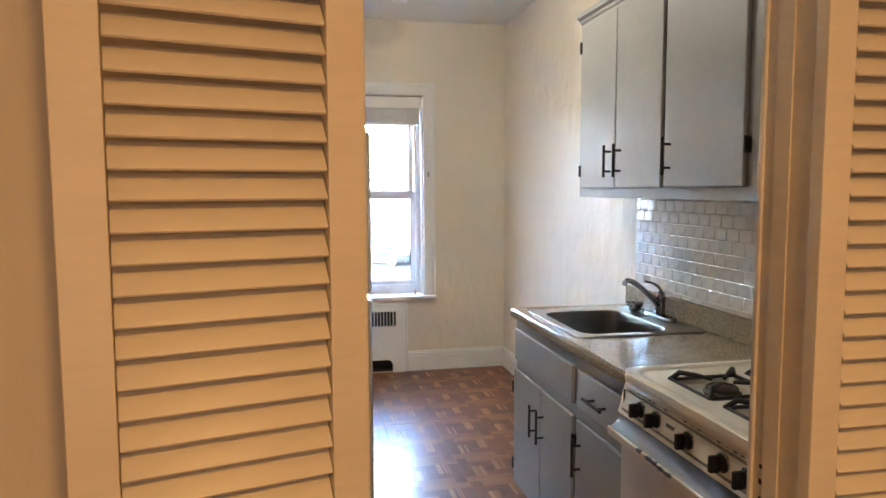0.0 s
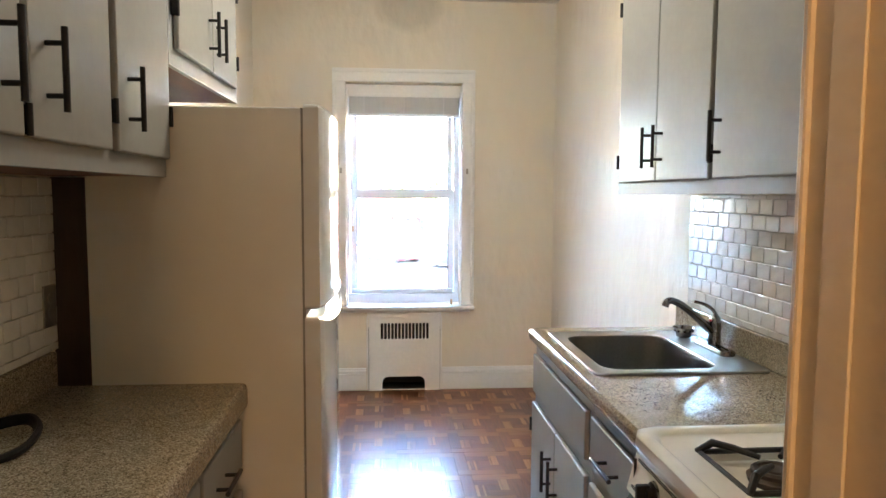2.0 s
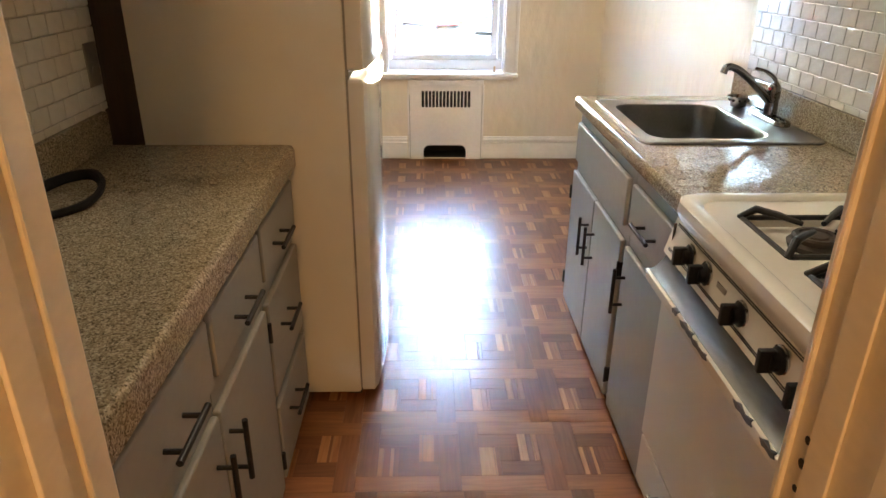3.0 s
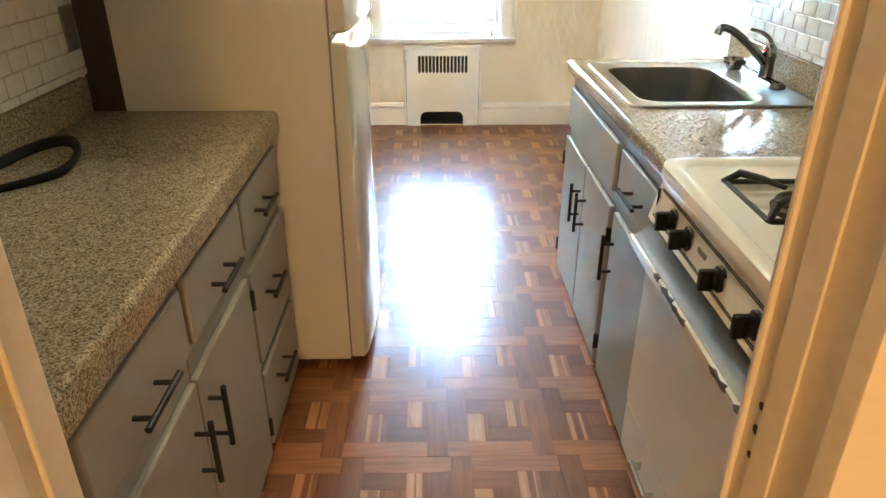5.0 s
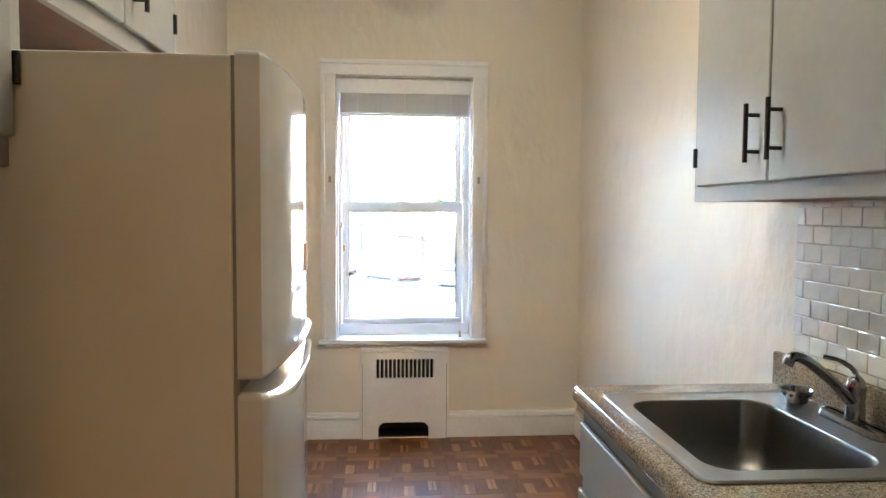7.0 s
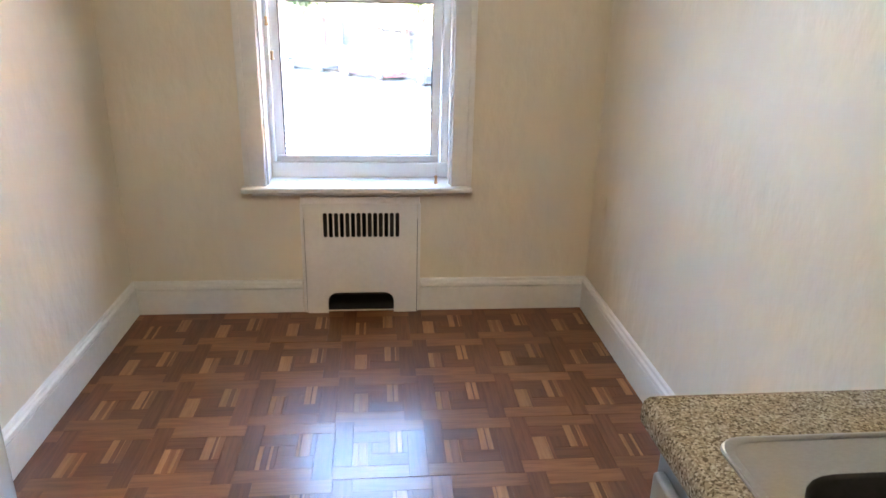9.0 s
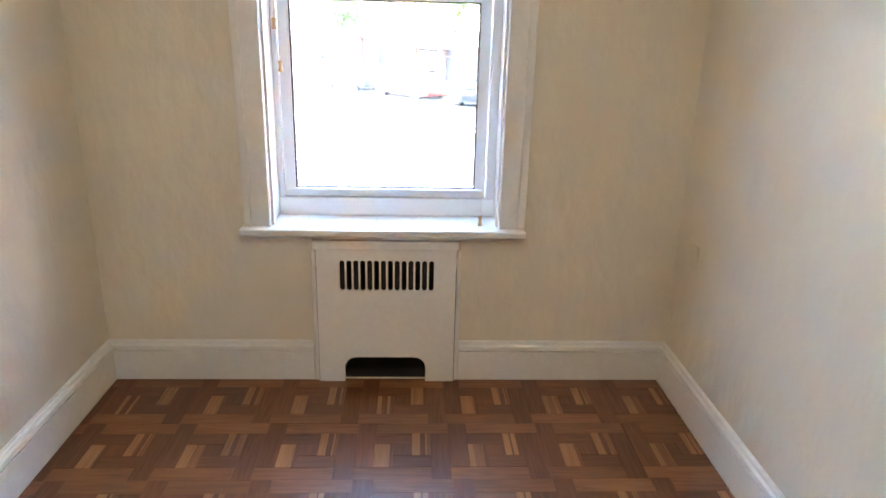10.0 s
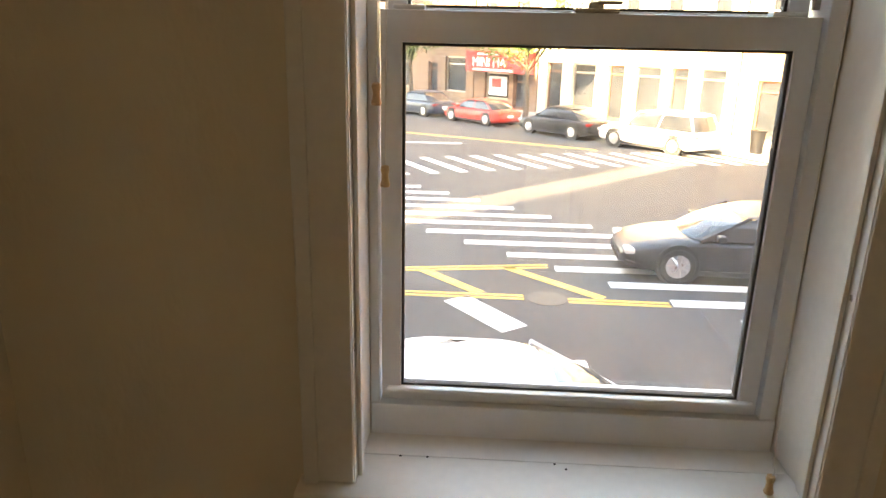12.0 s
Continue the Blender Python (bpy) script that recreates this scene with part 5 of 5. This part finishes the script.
def car(label, place, turn, colour, kind="sedan", length=4.6, width=1.8, height=1.45):
    """A car heading along its own +x: rounded body, glasshouse, roof, wheels in dark arches, lamps."""
    c = thing("car", place, label, "car")
    c.rotation_euler = (0, 0, radians(turn))
    ORIGIN[c.name] = Vector()
    L, h, W = length / 2, height, width / 2
    wr = 0.33 if kind == "sedan" else 0.37
    axle = length * 0.295
    belt = h * (0.64 if kind == "sedan" else 0.61)

    def section(x, w, lo, hi):
        """A cross-section, flat below, full at the flanks and crowned on top."""
        return [(x, -w * 0.92, lo), (x, -w, lo + 0.12), (x, -w, hi * 0.62), (x, -w * 0.97, hi * 0.84), (x, -w * 0.88, hi * 0.95), (x, -w * 0.55, hi * 0.995), (x, 0, hi * 1.01),
                (x, w * 0.55, hi * 0.995), (x, w * 0.88, hi * 0.95), (x, w * 0.97, hi * 0.84), (x, w, hi * 0.62), (x, w, lo + 0.12), (x, w * 0.92, lo)]
    if kind == "sedan":
        shape = ((-1.0, 0.78, 0.36, 0.80), (-0.97, 0.90, 0.24, 0.93), (-0.85, 0.97, 0.19, 0.99), (-0.55, 1.0, 0.18, 1.01), (0.0, 1.0, 0.18, 1.0), (0.38, 1.0, 0.18, 0.99), (0.52, 0.99, 0.18, 0.96), (0.72, 0.96, 0.19, 0.88), (0.87, 0.90, 0.21, 0.79), (0.96, 0.78, 0.25, 0.68), (0.99, 0.64, 0.29, 0.60), (1.0, 0.52, 0.34, 0.52))
    else:
        shape = ((-1.0, 0.86, 0.40, 0.86), (-0.98, 0.95, 0.28, 0.98), (-0.85, 0.99, 0.24, 1.01), (-0.3, 1.0, 0.23, 1.01), (0.3, 1.0, 0.23, 1.0), (0.52, 1.0, 0.23, 0.97), (0.80, 0.97, 0.24, 0.92), (0.93, 0.91, 0.27, 0.84), (0.985, 0.82, 0.32, 0.74), (1.0, 0.76, 0.38, 0.62))
    part("body", loft([section(x * L, w * W, lo, hi * belt) for x, w, lo, hi in shape]), colour, c, angle=60)
    if kind == "sedan":
        levels = ((-0.80, 0.50, 0.91, belt - 0.03), (-0.68, 0.35, 0.86, belt + (h - belt) * 0.4), (-0.50, 0.13, 0.78, h - 0.09), (-0.42, 0.05, 0.72, h - 0.045))
    else:
        levels = ((-0.97, 0.46, 0.92, belt - 0.03), (-0.93, 0.34, 0.89, belt + (h - belt) * 0.4), (-0.87, 0.20, 0.83, h - 0.09), (-0.82, 0.14, 0.78, h - 0.045))

    def ring(a, b, w, z):
        a, b, w = a * L, b * L, w * W
        r = 0.22
        return [(a + r, -w, z), (b - r, -w, z), (b - r * 0.3, -w * 0.86, z), (b + 0.05, -w * 0.4, z), (b + 0.07, 0, z), (b + 0.05, w * 0.4, z), (b - r * 0.3, w * 0.86, z), (b - r, w, z),
                (a + r, w, z), (a + r * 0.3, w * 0.86, z), (a - 0.04, w * 0.4, z), (a - 0.05, 0, z), (a - 0.04, -w * 0.4, z), (a + r * 0.3, -w * 0.86, z)]
    part("glasshouse", loft([ring(*v) for v in levels[:3]]), DARKGLASS, c, "dark car windows", angle=60)
    a, b, w, z = levels[2]
    part("roof", loft([ring(a - 0.01, b + 0.01, w + 0.012, z - 0.012), ring(*levels[3]), ring(a + 0.16, b - 0.20, w * 0.75, h - 0.012), ring(a + 0.30, b - 0.38, w * 0.4, h)]), colour, c, angle=60)
    for s in (-1, 1):
        mid = [(p + q) / 2 for p, q in ((levels[0][0], levels[0][1]), (levels[2][0], levels[2][1]))]
        for foot, tip in ((levels[0][0] + 0.04, levels[2][0] + 0.04), (levels[0][1] - 0.06, levels[2][1] - 0.05), (mid[0], mid[1])):
            part("pillar", tube([(foot * L, s * levels[0][2] * W * 1.0, belt - 0.04), (tip * L, s * levels[2][2] * W * 0.99, h - 0.08)], 0.032, 6), colour, c)
        part("headlamp", box(L * 0.90, s * W * 0.52, belt * 0.58, L * 0.978, s * W * 0.86, belt * 0.70, 0.03), LAMPGLASS, c)
        part("tail_lamp", box(-L * 0.995, s * W * 0.50, belt * 0.70, -L * 0.93, s * W * 0.93, belt * 0.84, 0.03), TAILRED, c)
        part("mirror", box(L * 0.28, s * W * 0.98, belt, L * 0.34, s * (W + 0.15), belt + 0.12, 0.03), colour, c)
        part("sill", box(-axle + wr, s * (W - 0.03), 0.17, axle - wr, s * (W + 0.006), 0.27, 0.02), TYRE, c)
        for ax in (-axle, axle):
            y = s * (W - 0.10)
            part("wheel_arch", lathe([(wr + 0.065, -0.118), (wr + 0.065, 0.106), (wr + 0.04, 0.108), (wr + 0.02, 0.09)], (ax, y, wr + 0.01), "y", 24) if s > 0 else lathe([(wr + 0.065, 0.118), (wr + 0.065, -0.106), (wr + 0.04, -0.108), (wr + 0.02, -0.09)], (ax, y, wr + 0.01), "y", 24), TYRE, c)
            wheel = part("wheel", lathe([(wr * 0.62, -0.1), (wr * 0.92, -0.112), (wr, -0.08), (wr, 0.08), (wr * 0.92, 0.112), (wr * 0.62, 0.1)], (ax, y, wr), "y", 24), TYRE, c)
            bm = lathe([(wr * 0.66, -0.113), (wr * 0.60, -0.07), (0.05, -0.05), (0.05, 0.05), (wr * 0.60, 0.07), (wr * 0.66, 0.113)], (ax, y, wr), "y", 20)
            for k in range(7):
                a = 2 * math.pi * k / 7
                tube([(ax, y + s * 0.095, wr), (ax + wr * 0.62 * math.cos(a), y + s * 0.105, wr + wr * 0.62 * math.sin(a))], [0.05, 0.03], 6, bm)
            part("rim", bm, ALLOY, wheel)
    part("number_plate", box(-L - 0.012, -0.2, belt * 0.55, -L + 0.01, 0.2, belt * 0.55 + 0.12), SIGNWHITE, c)
    part("grille", box(L * 0.97, -W * 0.42, belt * 0.40, L * 1.0 + 0.004, W * 0.42, belt * 0.56, 0.02), TYRE, c)
    return c


AVENUE = math.degrees(math.atan2(0.75, -0.66))


def parked(x):
    return FRONT @ Vector((x, KERB_Y - 1.25, GZ))


car("white sport utility vehicle parked in the sun", parked(4.7), AVENUE, paintwork("white_paint", (0.72, 0.72, 0.71)), "suv", 4.9, 1.95, 1.66)
car("black sedan parked at the far kerb", parked(-0.6), AVENUE, paintwork("black_paint", (0.012, 0.012, 0.014)))
car("red coupe parked at the far kerb", parked(-6.6), AVENUE, paintwork("red_paint", (0.42, 0.03, 0.02)), "sedan", 4.8, 1.8, 1.36)
car("dark blue sedan parked at the far kerb", parked(-12.0), AVENUE, paintwork("blue_paint", (0.03, 0.04, 0.06)))
car("white sedan standing below the window", (1.05, 10.0, GZ), 0, paintwork("white_paint_2", (0.74, 0.74, 0.73)), "sedan", 4.7, 1.82, 1.46)
car("black sedan crossing the junction", (5.78, 17.42, GZ), 178, paintwork("black_paint_2", (0.014, 0.015, 0.02)), "sedan", 4.8, 1.84, 1.30)


def stripe(parent, a, b, width, material, name="stripe"):
    a, b = Vector((*a, GZ + 0.002)), Vector((*b, GZ + 0.002))
    d = (b - a).normalized()
    n = Vector((-d.y, d.x, 0)) * width / 2
    bm = loft([[a + n, b + n, b - n, a - n], [p + Vector((0, 0, 0.004)) for p in (a + n, b + n, b - n, a - n)]])
    return part(name, bm, material, parent)


walk_1 = thing("crosswalk", (0, 20, GZ), "worn white crosswalk bars running askew over the road", "crosswalk", kind="structure")
for k in range(-2, 13):
    x, y = 4.0 - 0.885 * k, 15.55 + 0.815 * k
    stripe(walk_1, (x, y), (x + 4.75, y + 0.06), 0.32, PAINTW)
walk_2 = thing("crosswalk", (3, 29.5, GZ), "second white crosswalk farther across the junction", "crosswalk", kind="structure")
for k in range(-4, 14):
    x, y = -0.43 + 0.93 * k, 30.4 + 0.42 * k - 0.035 * max(0, k) ** 1.6
    stripe(walk_2, (x, y), (x + 1.6, y - 2.75), 0.34, PAINTW)
lines = thing("road_lines", (1, 16, GZ), "double yellow lines and hatching on the asphalt", "road lines", kind="structure")
for a, b in (((-6.0, 15.95), (2.10, 17.40)), ((-6.0, 15.80), (2.10, 17.24)), ((-6.0, 15.62), (1.54, 15.64)), ((-6.0, 15.47), (1.54, 15.49)), ((2.28, 15.56), (3.95, 15.54)), ((2.28, 15.42), (3.95, 15.40))):
    stripe(lines, a, b, 0.09, PAINTY, "line")
for a, b in (((-0.29, 16.85), (0.80, 15.70)), ((1.30, 17.15), (2.88, 15.65)), ((-1.9, 16.6), (-0.9, 15.7))):
    stripe(lines, a, b, 0.22, PAINTY, "hatch")
stripe(lines, (0.40, 15.40), (1.33, 14.20), 0.50, PAINTW, "stop_bar")
stripe(lines, (-6, 33.9), (0.0, 34.1), 0.3, PAINTW, "line")
stripe(lines, (-12, 42.0), (5.6, 33.4), 0.12, PAINTY, "line")
stripe(lines, (-12, 41.7), (5.6, 33.1), 0.12, PAINTY, "line")
tagged(part("manhole_cover", lathe([(0.34, 0.0), (0.34, 0.006), (0.30, 0.008), (0.02, 0.008)], (1.93, 15.55, GZ)), CASTIRON), "round iron manhole cover in the road", "manhole")

# ---- small wall tiles ----


def tile_field(parent, x, out, y0, y1, rows):
    """Courses of small glazed tiles in running bond; rows gives each course's lower and upper edge."""
    pw, ph, gap = 0.0795, 0.0528, 0.0020
    bm = box(0, -pw / 2 + gap / 2, -ph / 2 + gap / 2, out * 0.0065, pw / 2 - gap / 2, ph / 2 - gap / 2, 0.0026, seg=2)
    bmesh.ops.recalc_face_normals(bm, faces=bm.faces)
    me = bpy.data.meshes.new("tile")
    bm.to_mesh(me)
    bm.free()
    finish(me, 20)
    me.materials.append(TILE)
    for r, (za, zb) in enumerate(rows):
        edge = y1 - (0.0 if r % 2 else pw / 2)
        spans = [(edge, y1)] if edge < y1 else []
        while edge > y0:
            spans.append((edge - pw, edge))
            edge -= pw
        for a, b in spans:
            o = new("tile", me)
            o.parent = parent
            o.location = (x, (a + b) / 2, (za + zb) / 2)
            o.scale = (1, (b - a) / pw, (zb - za) / ph)
            o.rotation_euler = (0, radians(random.uniform(-0.45, 0.45)), radians(random.uniform(-0.45, 0.45)))


def courses(low, first, high, pitch=0.0528):
    """Edges of tile courses, the lowest and the highest cut to fit."""
    edges = [low] + [first + pitch * k for k in range(int((high - first) / pitch) + 1)] + [high]
    return [(a, b) for a, b in zip(edges, edges[1:]) if b - a > 0.006]


back_r = setting("backsplash_east", box(XR - 0.005, YS + 0.01, 1.0205, XR - 0.0005, 3.537, 1.478), GROUT, "white glazed brick tile backsplash", "backsplash")
ORIGIN[back_r.name] = Vector()
tile_field(back_r, XR - 0.005, -1, 1.52, 3.536, courses(1.0215, 1.0435, 1.477))
back_l = setting("backsplash_west", box(XL + 0.0005, YS + 0.01, 1.0205, XL + 0.005, 2.886, 1.518), GROUT, "white glazed brick tile backsplash", "backsplash")
tile_field(back_l, XL + 0.005, 1, 1.62, 2.885, courses(1.0215, 1.0435, 1.517))

# ---- parquet floor: square tiles of pinwheel slats ----
floor = setting("floor", box(HX0, HY0, -0.30, XR + 0.01, YN + 0.24, -0.0035), JOINT, "glossy brown parquet floor in pinwheel squares", "floor")
S = 0.3170
U = S / 5
PLAN = [  # column, row, width, height, light or dark
    (0, 1, 1, 4, 0), (1, 4, 4, 1, 1), (4, 0, 1, 4, 0), (0, 0, 4, 1, 1),
    (1, 3, 2, 1, 0), (3, 2, 1, 2, 2), (2, 1, 2, 1, 0), (1, 1, 1, 2, 2), (2, 2, 1, 1, 0),
]


def tile_mesh(seed):
    rnd = random.Random(seed)
    verts, faces, mats, uvs = [], [], [], []
    for cx, cy, w, h, tone in PLAN:
        strips = [(0, 1)]
        if tone == 2:
            cut = sorted(rnd.uniform(0.15, 0.85) for _ in range(3))
            strips = list(zip([0] + cut, cut + [1]))
        for k, (s0, s1) in enumerate(strips):
            g = 0.00012
            x0, x1 = (cx + w * s0) * U + g, (cx + w * s1) * U - g
            y0, y1 = cy * U + g, (cy + h) * U - g
            lift = rnd.uniform(-0.0003, 0.0003)
            b = len(verts)
            e = 0.0002
            for x, y, z in ((x0, y0, -0.003), (x1, y0, -0.003), (x1, y1, -0.003), (x0, y1, -0.003), (x0 + e, y0 + e, lift), (x1 - e, y0 + e, lift), (x1 - e, y1 - e, lift), (x0 + e, y1 - e, lift)):
                verts.append((x - S / 2, y - S / 2, z))
                uvs.append((x, y) if h >= w else (y, x))
            faces += [(b + 4, b + 5, b + 6, b + 7)] + [(b + i, b + (i + 1) % 4, b + 4 + (i + 1) % 4, b + 4 + i) for i in range(4)]
            m = 1 if tone == 1 else 0
            if tone == 2:
                m = 2 if k % 2 == 0 else (1 if rnd.random() < 0.4 else 0)
            mats += [m] * 5
    me = bpy.data.meshes.new("parquet_tile")
    me.from_pydata(verts, [], faces)
    layer = me.uv_layers.new(name="grain")
    for lp in me.loops:
        layer.data[lp.index].uv = uvs[lp.vertex_index]
    me.polygons.foreach_set("material_index", mats)
    me.materials.append(SLAT_DARK)
    me.materials.append(SLAT_LIGHT)
    me.materials.append(SLAT_PALE)
    return me


TILES = [tile_mesh(k) for k in range(5)]
X0, Y0 = 0.838, 5.252
for i in range(-6, 5):
    for j in range(-21, 3):
        x, y = X0 - 0.018 * ((j + 0.5) * S + 1.3) + (i + 0.5) * S, Y0 + (j + 0.5) * S
        if y < -1.3:
            continue
        if not (HX0 - S / 2 < x < XR + S / 2):
            continue
        if y > YN + 0.06 or (y > 1.7 and not (XL - S / 2 < x < XR + S / 2)):
            continue
        o = new("parquet_tile", random.choice(TILES))
        o.parent = floor
        o.location = (x + random.uniform(-0.0006, 0.0006), y + random.uniform(-0.0006, 0.0006), random.uniform(-0.0003, 0.0002))
        o.rotation_euler = (radians(random.uniform(-0.12, 0.12)), radians(random.uniform(-0.12, 0.12)), 0)
